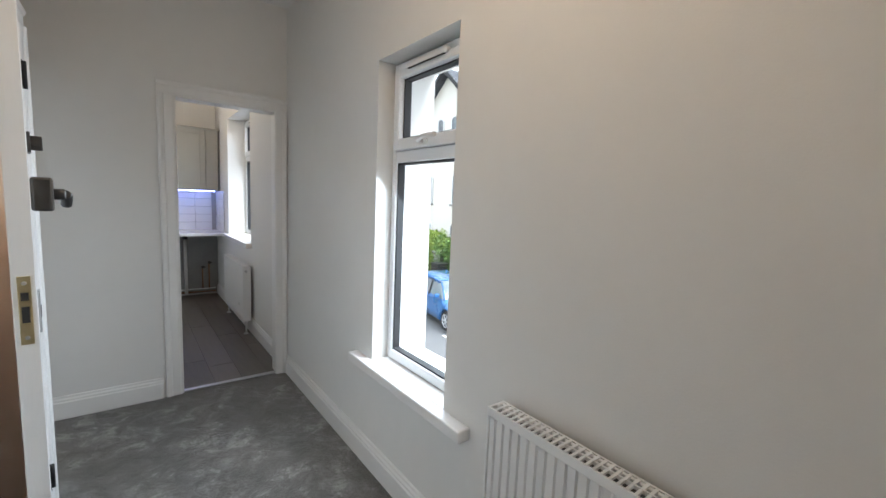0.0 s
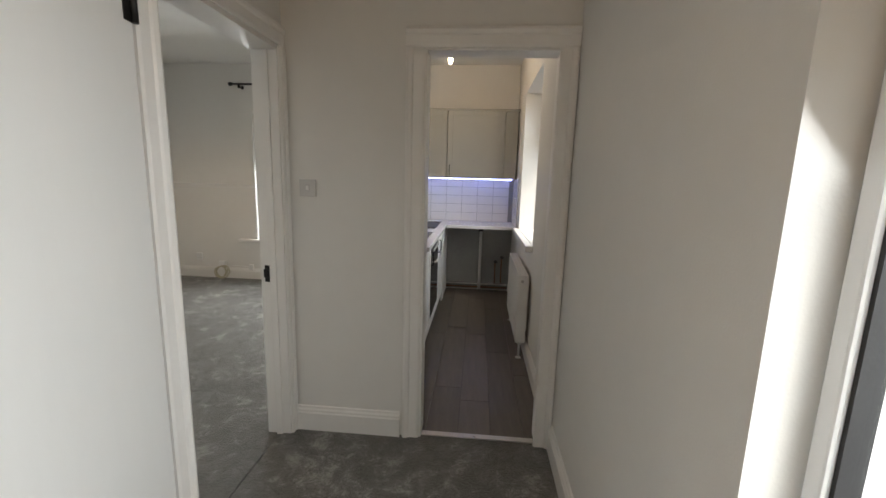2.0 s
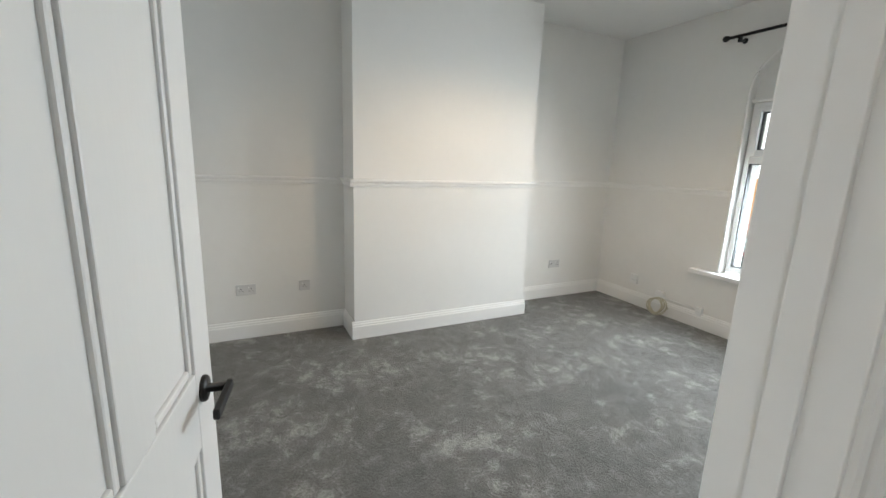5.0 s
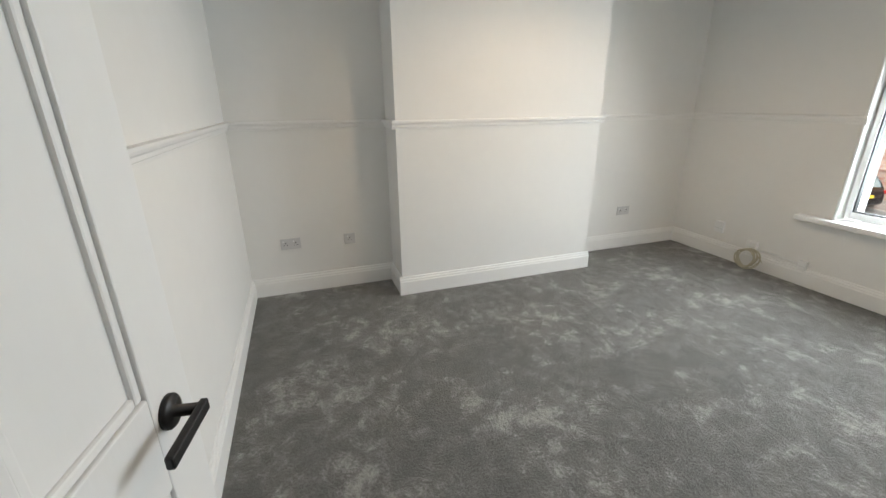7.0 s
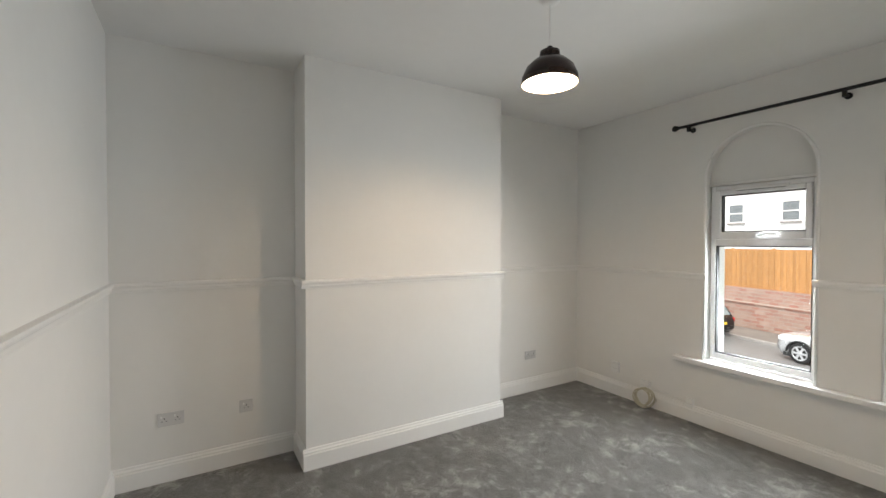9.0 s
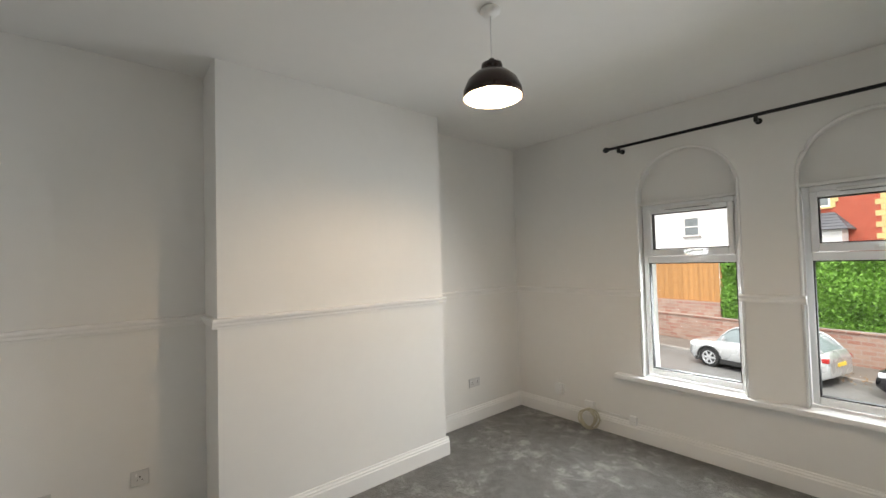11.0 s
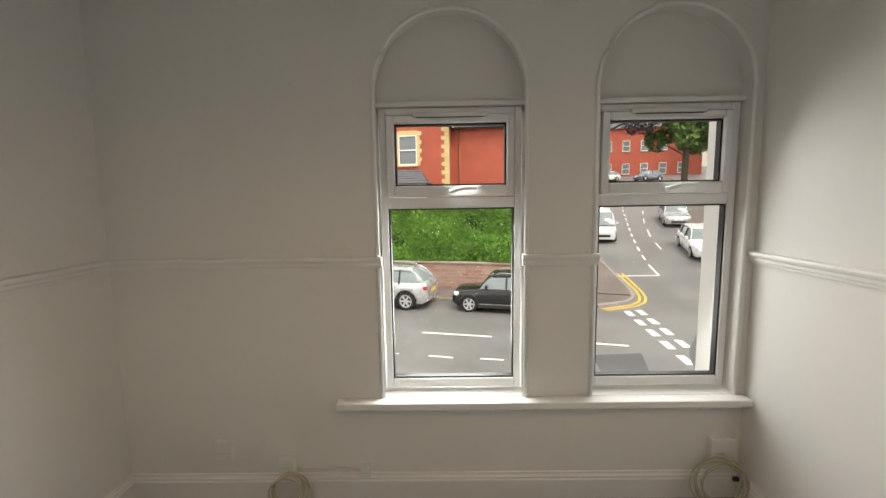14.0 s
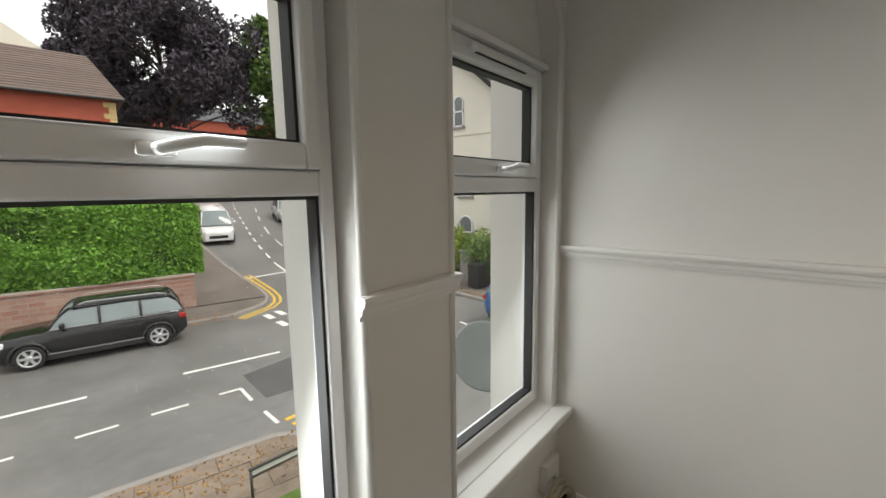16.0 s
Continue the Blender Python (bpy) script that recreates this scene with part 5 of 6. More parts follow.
    part("number_plate", solid((X(1.0) - 0.02, X(1.0) + 0.02, -0.26, 0.26, belt * 0.62, belt * 0.62 + 0.11)), PLATEY, body, "yellow rear number plate")
    part("lower_trim", solid((X(0.93), X(0.07), -W * 0.455, W * 0.455, 0.17, 0.30)), DARKPL, body)
    if cladding:
        for s in (-1, 1):
            part("sill_trim", solid((X(axles[1]) + wheel * 1.2, X(axles[0]) - wheel * 1.2, *sorted((s * W * 0.46, s * W * 0.507)), 0.20, 0.36), bevel=0.01), cladding, body)
            for a in axles:
                bm = tube(B(), [(X(a) + wheel * 1.17 * math.cos(q), s * W * 0.49, wheel + wheel * 1.17 * math.sin(q)) for q in [math.pi * j / 12 for j in range(13)]], 0.035, 6)
                part("arch_trim", bm, cladding, body)
    if rails:
        for s in (-1, 1):
            part("roof_rail", tube(B(), [(X(roof0 + 0.02), s * W * 0.36, H), (X(roof0 + 0.06), s * W * 0.36, H + 0.05), (X(roof1 - 0.06), s * W * 0.36, H + 0.04), (X(roof1 - 0.01), s * W * 0.36, H - 0.01)], 0.015, 8), STEEL, body)
    return t


def paint(name, c, metal=0.3):
    return material(name, c, 0.28, metal=metal, vary=0.06, scale=2, bump=0.0, coat=0.8)


P_BLACK, P_SILVER, P_BLUE = material("black_car_paint", (0.008, 0.008, 0.010), 0.22, vary=0.06, scale=2, bump=0.0, coat=0.25), paint("silver_car_paint", (0.52, 0.53, 0.54), 0.5), paint("blue_car_paint", (0.03, 0.16, 0.42), 0.4)
P_WHITE, P_GREY = paint("white_car_paint", (0.75, 0.76, 0.77), 0.0), paint("grey_car_paint", (0.16, 0.19, 0.23), 0.5)
estate = car(pose(0.10, 20.06, G, 0, 0, 166), P_BLACK, 3.96, 1.68, 1.43, 0.93, 0.24, 0.27, 0.40, 0.90, 0.985, "black compact estate car parked at the kerb", 0.31, 2.60, cladding=DARKPL, rails=True)
for s in (-1, 1):
    part("belt_line", solid((-1.75, 0.85, *sorted((s * 0.77, s * 0.802)), 0.905, 0.928), bevel=0.004), STEEL, estate, "chrome strip under the windows")
    part("sill_line", solid((-0.95, 0.95, *sorted((s * 0.80, s * 0.858)), 0.33, 0.35), bevel=0.004), STEEL, estate, "thin chrome strip above the sill")
car(pose(-4.85, 21.15, G, 0, 0, 166.5), P_SILVER, 4.38, 1.81, 1.59, 1.04, 0.24, 0.26, 0.42, 0.80, 0.97, "silver crossover car parked beside the brick wall", 0.35, 2.65, cladding=DARKPL, rails=True)
car(pose(-11.6, 22.9, G, 0, 0, 166.5), P_BLACK, 4.1, 1.75, 1.46, 0.95, 0.24, 0.27, 0.42, 0.84, 0.98, "dark hatchback parked along the street", 0.31, 2.5)
car(pose(8.85, 11.0, G, 0, 0, 260), P_BLUE, 4.0, 1.69, 1.45, 0.94, 0.24, 0.26, 0.42, 0.86, 0.985, "metallic blue hatchback parked facing the junction", 0.31, 2.47)


def parked(x, y, turn, nose_down=7.6):
    """A place on the sloping street for a car that faces downhill."""
    return pose(x, y, G + hill(x, y), 0, 0, turn) @ pose(0, 0, 0, 0, nose_down if hill(x, y) > 0.28 else 2.5)


car(parked(11.15, 22.6, 252), P_GREY, 4.4, 1.78, 1.48, 0.95, 0.24, 0.26, 0.42, 0.82, 0.97, "blue-grey hatchback parked on the side street", 0.32, 2.6)
car(parked(12.25, 28.0, 254), P_WHITE, 4.4, 1.78, 1.46, 0.93, 0.26, 0.29, 0.44, 0.74, 0.90, "white saloon car parked up the side street", 0.32, 2.6)
car(parked(15.1, 36.2, 250), P_SILVER, 4.3, 1.78, 1.46, 0.93, 0.26, 0.29, 0.44, 0.74, 0.94, "silver car far up the side street", 0.32, 2.6)
car(parked(26.5, 64.4, 200, 0), P_GREY, 4.3, 1.78, 1.46, 0.93, 0.26, 0.29, 0.44, 0.74, 0.94, "grey car parked far up the side street", 0.32, 2.6)
car(parked(21.3, 66.5, 200, 0), P_WHITE, 4.3, 1.78, 1.46, 0.93, 0.26, 0.29, 0.44, 0.74, 0.94, "white car parked before the red terrace", 0.32, 2.6)
car(parked(8.35, 33.0, 254), P_WHITE, 4.4, 1.85, 1.84, 1.12, 0.20, 0.15, 0.34, 0.97, 0.995, "white panel van parked up the side street", 0.33, 2.75)

# ---------------------------------------------------------------- plants


def leaves(name, spots, size, mat, parent=None, label=""):
    """Many small bent leaf cards at spots, each given a random turn."""
    rn = np.random.RandomState(len(spots))
    p = np.array(spots)
    n = len(p)
    a = rn.normal(size=(n, 3))
    a /= np.linalg.norm(a, axis=1)[:, None]
    b = np.cross(a, rn.normal(size=(n, 3)))
    b /= np.linalg.norm(b, axis=1)[:, None]
    s = (size * rn.uniform(0.6, 1.3, n))[:, None]
    c = np.cross(a, b) * s * 0.18
    v = np.stack([p - a * s, p + b * s * 0.5 + c, p + a * s, p - b * s * 0.5 + c], 1).reshape(-1, 3)
    me = bpy.data.meshes.new(name)
    idx = np.arange(n) * 4
    me.from_pydata(v.tolist(), [], np.concatenate([np.stack([idx, idx + 1, idx + 2], 1), np.stack([idx, idx + 2, idx + 3], 1)]).tolist())
    me.materials.append(mat)
    ob = new(name, me)
    if parent is not None:
        ob.parent = parent
    if label:
        tagged(ob, label)
    return ob


def leaf_mat(name, dark, light):
    return material(name, dark, 0.6, vary=0.3, scale=1.0, bump=0, spread=light, island=0.8)


HEDGE = leaf_mat("privet_leaves", (0.03, 0.105, 0.010), (0.25, 0.52, 0.07))
PURPLE = leaf_mat("dark_purple_leaves", (0.022, 0.016, 0.024), (0.085, 0.07, 0.095))
GREEN = leaf_mat("tree_leaves", (0.05, 0.11, 0.02), (0.17, 0.29, 0.06))
LIME = leaf_mat("yellow_green_leaves", (0.10, 0.17, 0.02), (0.36, 0.46, 0.06))
BARK = material("grey_brown_bark", (0.10, 0.075, 0.055), 0.9, vary=0.35, scale=6, bump=0.6, bump_scale=20)
# Dark green with the shade deep among the leaves put into its colour.
SHADOWLEAF = material("hedge_inside_shade", (0.02, 0.045, 0.01), 0.9, vary=0.4, scale=5)
rn = np.random.RandomState(7)
WV = 22.5
hedge = thing("hedge", pose(0, 0, 0, 0, 0, -13.5), "dense clipped green hedge above the brick wall", "hedge")
HU0, HU1 = -12.6, -1.8
HB, HT = G + 1.33, G + 3.8
spots = []
for k in range(75000):
    face = rn.rand()
    u, z = rn.uniform(HU0, HU1), rn.uniform(HB, HT)
    bul = 0.10 * math.sin(u * 1.7) + 0.08 * math.sin(z * 3 + u)
    if face < 0.62:
        spots.append((u, WV + 0.05 + bul + rn.normal() * 0.05, z))
    elif face < 0.82:
        spots.append((u, WV + rn.uniform(0.05, 1.5), HT + rn.normal() * 0.04 + bul * 0.4))
    else:
        spots.append((HU1 + rn.normal() * 0.06 + bul * 0.5, WV + rn.uniform(0.05, 1.5), z))
tagged(leaves("hedge_leaves", spots, 0.075, HEDGE, hedge), kind="stuff")
# Solid box added behind the leaves, coloured as the hedge's inner shade.
part("hedge_shade_core", solid((HU0, HU1 - 0.1, WV + 0.16, WV + 1.4, HB - 0.05, HT - 0.08)), SHADOWLEAF, hedge)


def tree(m, height, trunk, crown, mat, label, n=9000, leaf=0.22, seed=1, lift=0.35, bark=True):
    r = random.Random(seed)
    t = thing("tree", m, label, "tree")
    bm = B()
    rings = [(0, 0, 0, trunk), (0.05, 0.02, height * 0.2, trunk * 0.8), (0.1, -0.05, height * 0.5, trunk * 0.55), (0, 0, height * 0.85, trunk * 0.15)]
    prev = None
    for x, y, z, rad in rings:
        ring = [bm.verts.new((x + rad * math.cos(q * math.tau / 10), y + rad * math.sin(q * math.tau / 10), z)) for q in range(10)]
        if prev:
            for q in range(10):
                bm.faces.new((prev[q], prev[(q + 1) % 10], ring[(q + 1) % 10], ring[q])).smooth = True
        prev = ring
    ends = []
    for k in range(16):
        a, z0 = k * 2.4 + r.uniform(-0.3, 0.3), height * r.uniform(lift * 0.7, 0.7)
        reach = crown * r.uniform(0.5, 0.9)
        e1 = (reach * math.cos(a), reach * math.sin(a), z0 + reach * r.uniform(0.2, 0.7))
        tube(bm, [(0, 0, z0), (e1[0] * 0.5, e1[1] * 0.5, z0 + (e1[2] - z0) * 0.6), e1], trunk * 0.16, 6)
        ends.append(e1)
    part("trunk", bm, BARK, t)
    clumps = []
    zc, zr = height * (0.5 + lift / 2), height * (0.5 - lift / 2)
    for k in range(70):
        a, el = r.uniform(0, math.tau), r.uniform(-1, 1)
        rr = r.uniform(0.55, 1.0)
        h = math.sqrt(1 - el * el)
        clumps.append((crown * rr * h * math.cos(a), crown * rr * h * math.sin(a), zc + zr * rr * el, crown * r.uniform(0.14, 0.3)))
    clumps += [(x, y, z, crown * 0.25) for x, y, z in ends]
    g = np.random.RandomState(seed)
    pts = []
    per = n // len(clumps)
    for x, y, z, c in clumps:
        d = g.normal(size=(per, 3))
        d /= np.linalg.norm(d, axis=1)[:, None]
        d *= (c * g.uniform(0.3, 1.0, per) ** 0.5)[:, None]
        pts += (d + np.array((x, y, z))).tolist()
    tagged(leaves("crown", pts, leaf, mat, t), kind="stuff")
    return t


tree(pose(10.6, 46.5, G + 3.2), 17.0, 0.55, 7.2, PURPLE, "large dark purple-leaved tree behind the red house", 60000, 0.2, 3, 0.43)
tree(pose(20.3, 44.3, G + 3.4), 18, 0.35, 4.2, GREEN, "tall green street tree beyond the junction", 12000, 0.3, 4, 0.3)
tree(pose(40, 68, G + 7.2), 15, 0.35, 6.0, GREEN, "leafy green tree far up the street", 12000, 0.3, 5, 0.32)
tree(pose(33, 78, G + 8), 11, 0.3, 5.0, GREEN, "green tree among the far houses", 9000, 0.3, 6, 0.3)
tree(pose(-14, 42, G), 10, 0.3, 4.0, GREEN, "green tree beside the white house", 8000, 0.25, 8, 0.3)


def shrub(m, w, d, h, mat, label, n=3500, leaf=0.08, seed=1):
    t = thing("shrub", m, label, "shrub")
    g = np.random.RandomState(seed)
    bm = B()
    for k in range(7):
        a = k * 0.9
        tube(bm, [(0.1 * math.cos(a), 0.1 * math.sin(a), 0), (w * 0.25 * math.cos(a), d * 0.25 * math.sin(a), h * 0.7)], 0.02, 5)
    part("stems", bm, BARK, t)
    pts = []
    for k in range(26):
        c = g.uniform(-1, 1, 3) * np.array((w / 2, d / 2, h * 0.38)) + np.array((0, 0, h * 0.55))
        q = g.normal(size=(n // 26, 3))
        q /= np.linalg.norm(q, axis=1)[:, None]
        pts += (c + q * (0.3 * h * g.uniform(0.3, 1, n // 26) ** 0.5)[:, None]).tolist()
    tagged(leaves("foliage", pts, leaf, mat, t), kind="stuff")
    return t


shrub(pose(13.5, 17.6, G + 0.3), 1.6, 2.6, 1.9, LIME, "bright yellow-green garden shrub by the gate", 4500, 0.09, 1)
shrub(pose(13.0, 14.9, G + 0.2), 1.5, 3.2, 1.9, GREEN, "dark green garden bush behind the railing", 5000, 0.08, 2)
shrub(pose(-3.9, 8.7, G + 0.13), 0.9, 0.7, 0.7, LIME, "straggly weeds growing on the verge", 900, 0.06, 3)
shrub(pose(-0.6, 8.6, G + 0.13), 1.0, 0.6, 0.45, LIME, "low weeds along the verge", 900, 0.06, 4)
shrub(pose(-1.5, 24.3, G + 0.9), 0.8, 0.4, 0.7, LIME, "small plant growing over the brick wall", 600, 0.07, 5)
shrub(pose(5.2, 37, G + 1.8), 2.6, 3, 3.4, GREEN, "green bushes at the side of the red house", 5000, 0.13, 9)

LITTER = leaf_mat("fallen_orange_leaves", (0.22, 0.10, 0.03), (0.50, 0.30, 0.10))
rl = np.random.RandomState(12)
spots = []
for k in range(900):
    x, y = rd(rl.uniform(-7.5, -1.0), 12.05 - abs(rl.normal()) * 0.7)
    if y > 10.95:
        spots.append((x, y, G + 0.062))
for k in range(500):
    x, y = rd(rl.uniform(-9, -1.2), 20.3 + rl.normal() * 0.35)
    spots.append((x, y, G + (0.115 if rl.rand() < 0.5 else 0.13)))
for k in range(500):
    y = rl.uniform(12, 24)
    spots.append((9.95 + (y - 12) * 0.19 + abs(rl.normal()) * 0.5, y, G + 0.13 + hill(11.5, y)))
litter = tagged(leaves("leaf_litter", spots, 0.035, LITTER), "fallen orange-brown leaves strewn over the footways", "leaves", kind="stuff")

# ---------------------------------------------------------------- walls, fence and houses
BRICKW = brick_material("pink_garden_brick", (0.42, 0.20, 0.15), (0.50, 0.34, 0.27), (0.45, 0.40, 0.36), (0.40, 0.16))
REDB = brick_material("red_pressed_brick", (0.50, 0.085, 0.045), (0.58, 0.12, 0.065), (0.45, 0.2, 0.15), (0.225, 0.075))
CREAMQ = material("cream_quoin_stone", (0.62, 0.47, 0.22), 0.8, vary=0.15, scale=3, bump=0.3, bump_scale=30, piece=0.3)
CREAM = material("cream_render", (0.74, 0.71, 0.62), 0.85, vary=0.06, scale=0.8, bump=0.3, bump_scale=40)
TEAL = material("turquoise_render", (0.14, 0.50, 0.58), 0.8, vary=0.05, scale=0.8, bump=0.3, bump_scale=40)
WHITEH = material("white_house_render", (0.76, 0.77, 0.78), 0.85, vary=0.05, scale=0.8, bump=0.3, bump_scale=40)
SLATE = material("grey_slate", (0.11, 0.115, 0.13), 0.6, vary=0.25, scale=2, bump=0.3, bump_scale=20, island=0.5)
TILEB = material("brown_roof_tile", (0.15, 0.11, 0.095), 0.75, vary=0.25, scale=2, bump=0.3, bump_scale=20, island=0.5)
TIMBER = material("orange_fence_timber", (0.42, 0.21, 0.075), 0.8, vary=0.3, scale=3, bump=0.3, bump_scale=20, piece=0.4, stretch=(4, 4, 0.6))
WOODW = material("white_outside_joinery", (0.78, 0.78, 0.77), 0.4, vary=0.03, bump=0.0)
IRON = material("black_iron_railing", (0.015, 0.015, 0.015), 0.5, metal=0.3, vary=0.2)
# Opaque pane colour: the dimness of the unlit rooms is painted in.
DARKROOM = material("dim_room_tone_on_pane", (0.16, 0.18, 0.19), 0.12, vary=0.3, scale=1.5, bump=0.0)

gw = setting(part("garden_wall", solid((HU0 - 12, -2.0, WV - 0.15, WV + 0.12, G, G + 1.25)), BRICKW), "weathered pink brick garden wall under the hedge", "wall")
gw.matrix_world = pose(0, 0, 0, 0, 0, -13.5)
part("wall_upper", solid((HU0 - 12, HU0 - 0.05, WV - 0.13, WV + 0.10, G + 1.334, G + 2.0)), BRICKW, gw)
cop = part("coping", solid((HU0 - 12, -1.95, WV - 0.2, WV + 0.17, G + 1.252, G + 1.33), bevel=0.01), BRICKW, gw)
fence = setting(thing("fence", pose(0, 0, 0, 0, 0, -13.5), "orange-brown closeboard timber fence above the brick wall", "fence"), "orange-brown closeboard timber fence above the brick wall", "fence")
for k in range(95):
    u = HU0 - 0.1 - k * 0.125
    part("fence_board", solid((u - 0.12, u, WV - 0.01 + 0.012 * (k % 2), WV + 0.012 + 0.012 * (k % 2), G + 2.003, G + 3.85)), TIMBER, fence)
for k in range(7):
    part("fence_post", solid((HU0 - 0.1 - k * 1.9, HU0 - k * 1.9, WV + 0.04, WV + 0.13, G + 2.003, G + 3.9)), TIMBER, fence)


def roof_slope(bm, a, b, c, d, rows, lap=0.03):
    """Courses of tiles from the eaves a-b up to the ridge d-c."""
    a, b, c, d = (Vector(p) for p in (a, b, c, d))
    n = (b - a).cross(d - a).normalized()
    if n.z < 0:
        n = -n
    for k in range(rows):
        f0, f1 = k / rows, (k + 1.08) / rows
        p = [a.lerp(d, f0) + n * lap, b.lerp(c, f0) + n * lap, b.lerp(c, min(1, f1)), a.lerp(d, min(1, f1))]
        q = [a.lerp(d, f0) - n * 0.03, b.lerp(c, f0) - n * 0.03]
        vs = [bm.verts.new(x) for x in p + q]
        bm.faces.new(vs[:4])
        bm.faces.new((vs[4], vs[5], vs[1], vs[0]))
    return bm


def house_window(parent, m, w, h, arched=False, surround=None, quoined=False):
    """Sash window set in a facade; local x along it, y into the wall, z up; origin at its sill's middle."""
    e = new("window")
    e.parent = parent
    e.matrix_basis = m
    z1 = h
    arc = [(w / 2 * math.cos(math.pi * k / 12), h - w / 2 + w / 2 * math.sin(math.pi * k / 12)) for k in range(13)] if arched else [(w / 2, h), (-w / 2, h)]
    up = Matrix.Rotation(math.pi / 2, 4, "X")
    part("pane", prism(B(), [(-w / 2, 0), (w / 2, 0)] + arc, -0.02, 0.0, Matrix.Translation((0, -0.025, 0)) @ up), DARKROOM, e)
    bm = solid((-w / 2, -w / 2 + 0.07, -0.07, -0.006, 0, h - (w / 2 if arched else 0)), (w / 2 - 0.07, w / 2, -0.07, -0.006, 0, h - (w / 2 if arched else 0)), (-w / 2, w / 2, -0.07, -0.006, 0, 0.08), (-w / 2, w / 2, -0.07, -0.006, h * 0.5 - 0.04, h * 0.5 + 0.04))
    if arched:
        tube(bm, [(x * 0.95, -0.04, z - 0.02) for x, z in arc], 0.045, 6)
    else:
        box(bm, -w / 2, w / 2, -0.07, -0.006, h - 0.08, h)
    part("frame", bm, WOODW, e)
    part("sill", solid((-w / 2 - 0.08, w / 2 + 0.08, -0.14, -0.002, -0.10, -0.003), bevel=0.01), surround or KERB, e)
    if quoined:
        k, z = 0, -0.05
        while z < h + 0.2:
            wide = 0.32 if k % 2 else 0.2
            for s in (-1, 1):
                part("quoin", solid((*sorted((s * (w / 2 + 0.002), s * (w / 2 + wide))), -0.05, -0.003, z, z + 0.27), bevel=0.01), CREAMQ, e)
            k, z = k + 1, z + 0.28
        part("lintel", solid((-w / 2, w / 2, -0.05, -0.003, h + 0.004, h + 0.3), bevel=0.01), CREAMQ, e)
    return e


# red house across the street: a gabled wing and a long lower wing
RH = pose(-1.85, 33.2, G, 0, 0, -8)
rh = thing("red_brick_house", RH, "red brick house with cream quoins and brown tiled roof", "house")
part("wall", solid((-5.9, 0, -1.0, 8, 0, 9.2), (0.003, 5.9, 0.6, 8, 0, 9.2)), REDB, rh)
bm = prism(B(), [(-5.9, 9.2), (0, 9.2), (-2.95, 12.2)], 0, 0.3, Matrix.Translation((0, -0.7, 0)) @ Matrix.Rotation(math.pi / 2, 4, "X"))
part("gable", bm, REDB, rh)
bm = B()
roof_slope(bm, (-6.2, -1.3, 8.95), (-6.2, 8, 8.95), (-2.95, 8, 12.35), (-2.95, -1.3, 12.35), 16)
roof_slope(bm, (0.35, -1.3, 8.95), (0.35, 8, 8.95), (-2.95, 8, 12.35), (-2.95, -1.3, 12.35), 16)
roof_slope(bm, (-1.0, 0.25, 9.1), (6.3, 0.25, 9.1), (5.2, 4.3, 12.0), (-2.2, 4.3, 12.0), 18)
roof_slope(bm, (6.3, 0.25, 9.1), (6.3, 8.2, 9.1), (5.2, 4.3, 12.0), (5.2, 4.3, 12.0), 18)
part("roof", bm, TILEB, rh, recalc=False)
part("verge_board", sweep(B(), [(0, 0), (0.05, 0), (0.05, 0.22), (0, 0.22)], (0.35, -1.32, 8.8), (-2.95, -1.32, 12.2), (0, -1, 0), Z), WOODW, rh)
part("gutter", tube(B(), [(0.1, 0.2, 9.05), (6.3, 0.2, 9.05)], 0.07, 8), DARKPL, rh)
part("drainpipe", tube(B(), [(0.55, 0.52, 9.0), (0.55, 0.52, 0.1)], 0.05, 8), BROWN, rh)
for xq, yq in ((-5.9, -1.0), (0.0, -1.0), (5.9, 0.6)):
    for k in range(32):
        w = 0.5 if k % 2 else 0.3
        part("quoin", solid((xq - w + 0.02, xq + 0.03, yq - 0.03, yq + w * 0.6, 0.28 * k, 0.28 * k + 0.265) if xq >= 0 else (xq - 0.03, xq + w, yq - 0.03, yq + w * 0.6, 0.28 * k, 0.28 * k + 0.265), bevel=0.008), CREAMQ, rh)
house_window(rh, pose(-2.75, -1.0, 6.55), 1.25, 1.95, False, CREAMQ, True)
bay = part("bay", solid((-4.3, -1.5, -2.0, -1.003, 0, 5.3)), WOODW, rh, "white bay below a slate roof")
bm = B()
roof_slope(bm, (-4.6, -2.3, 5.3), (-1.2, -2.3, 5.3), (-2.0, -1.0, 6.25), (-3.8, -1.0, 6.25), 6)
roof_slope(bm, (-1.2, -2.3, 5.3), (-1.2, -1.0, 5.3), (-2.0, -1.0, 6.25), (-2.0, -1.0, 6.25), 6)
roof_slope(bm, (-4.6, -1.0, 5.3), (-4.6, -2.3, 5.3), (-3.8, -1.0, 6.25), (-3.8, -1.0, 6.25), 6)
part("bay_roof", bm, SLATE, rh, "grey slate bay roof", recalc=False)
part("far_gable", prism(B(), [(-6, 9.0), (6.6, 9.0), (6.6, 10.9), (0.2, 15.6), (-6, 11.0)], 0, 0.4, Matrix.Translation((0, 9.5, 0)) @ Matrix.Rotation(math.pi / 2, 4, "X")), CREAM, rh, "plain rendered gable rising behind")

wh = thing("white_house", pose(-12.5, 37, G, 0, 0, -8), "white rendered house behind the timber fence", "house")
part("wall", solid((-5, 4.6, 0, 8, 0, 8.6)), WHITEH, wh)
bm = B()
roof_slope(bm, (-5.4, -0.4, 8.5), (5, -0.4, 8.5), (5, 4, 11.2), (-5.4, 4, 11.2), 14)
roof_slope(bm, (-5.4, 8.4, 8.5), (5, 8.4, 8.5), (5, 4, 11.2), (-5.4, 4, 11.2), 14)
part("roof", bm, TILEB, wh, recalc=False)
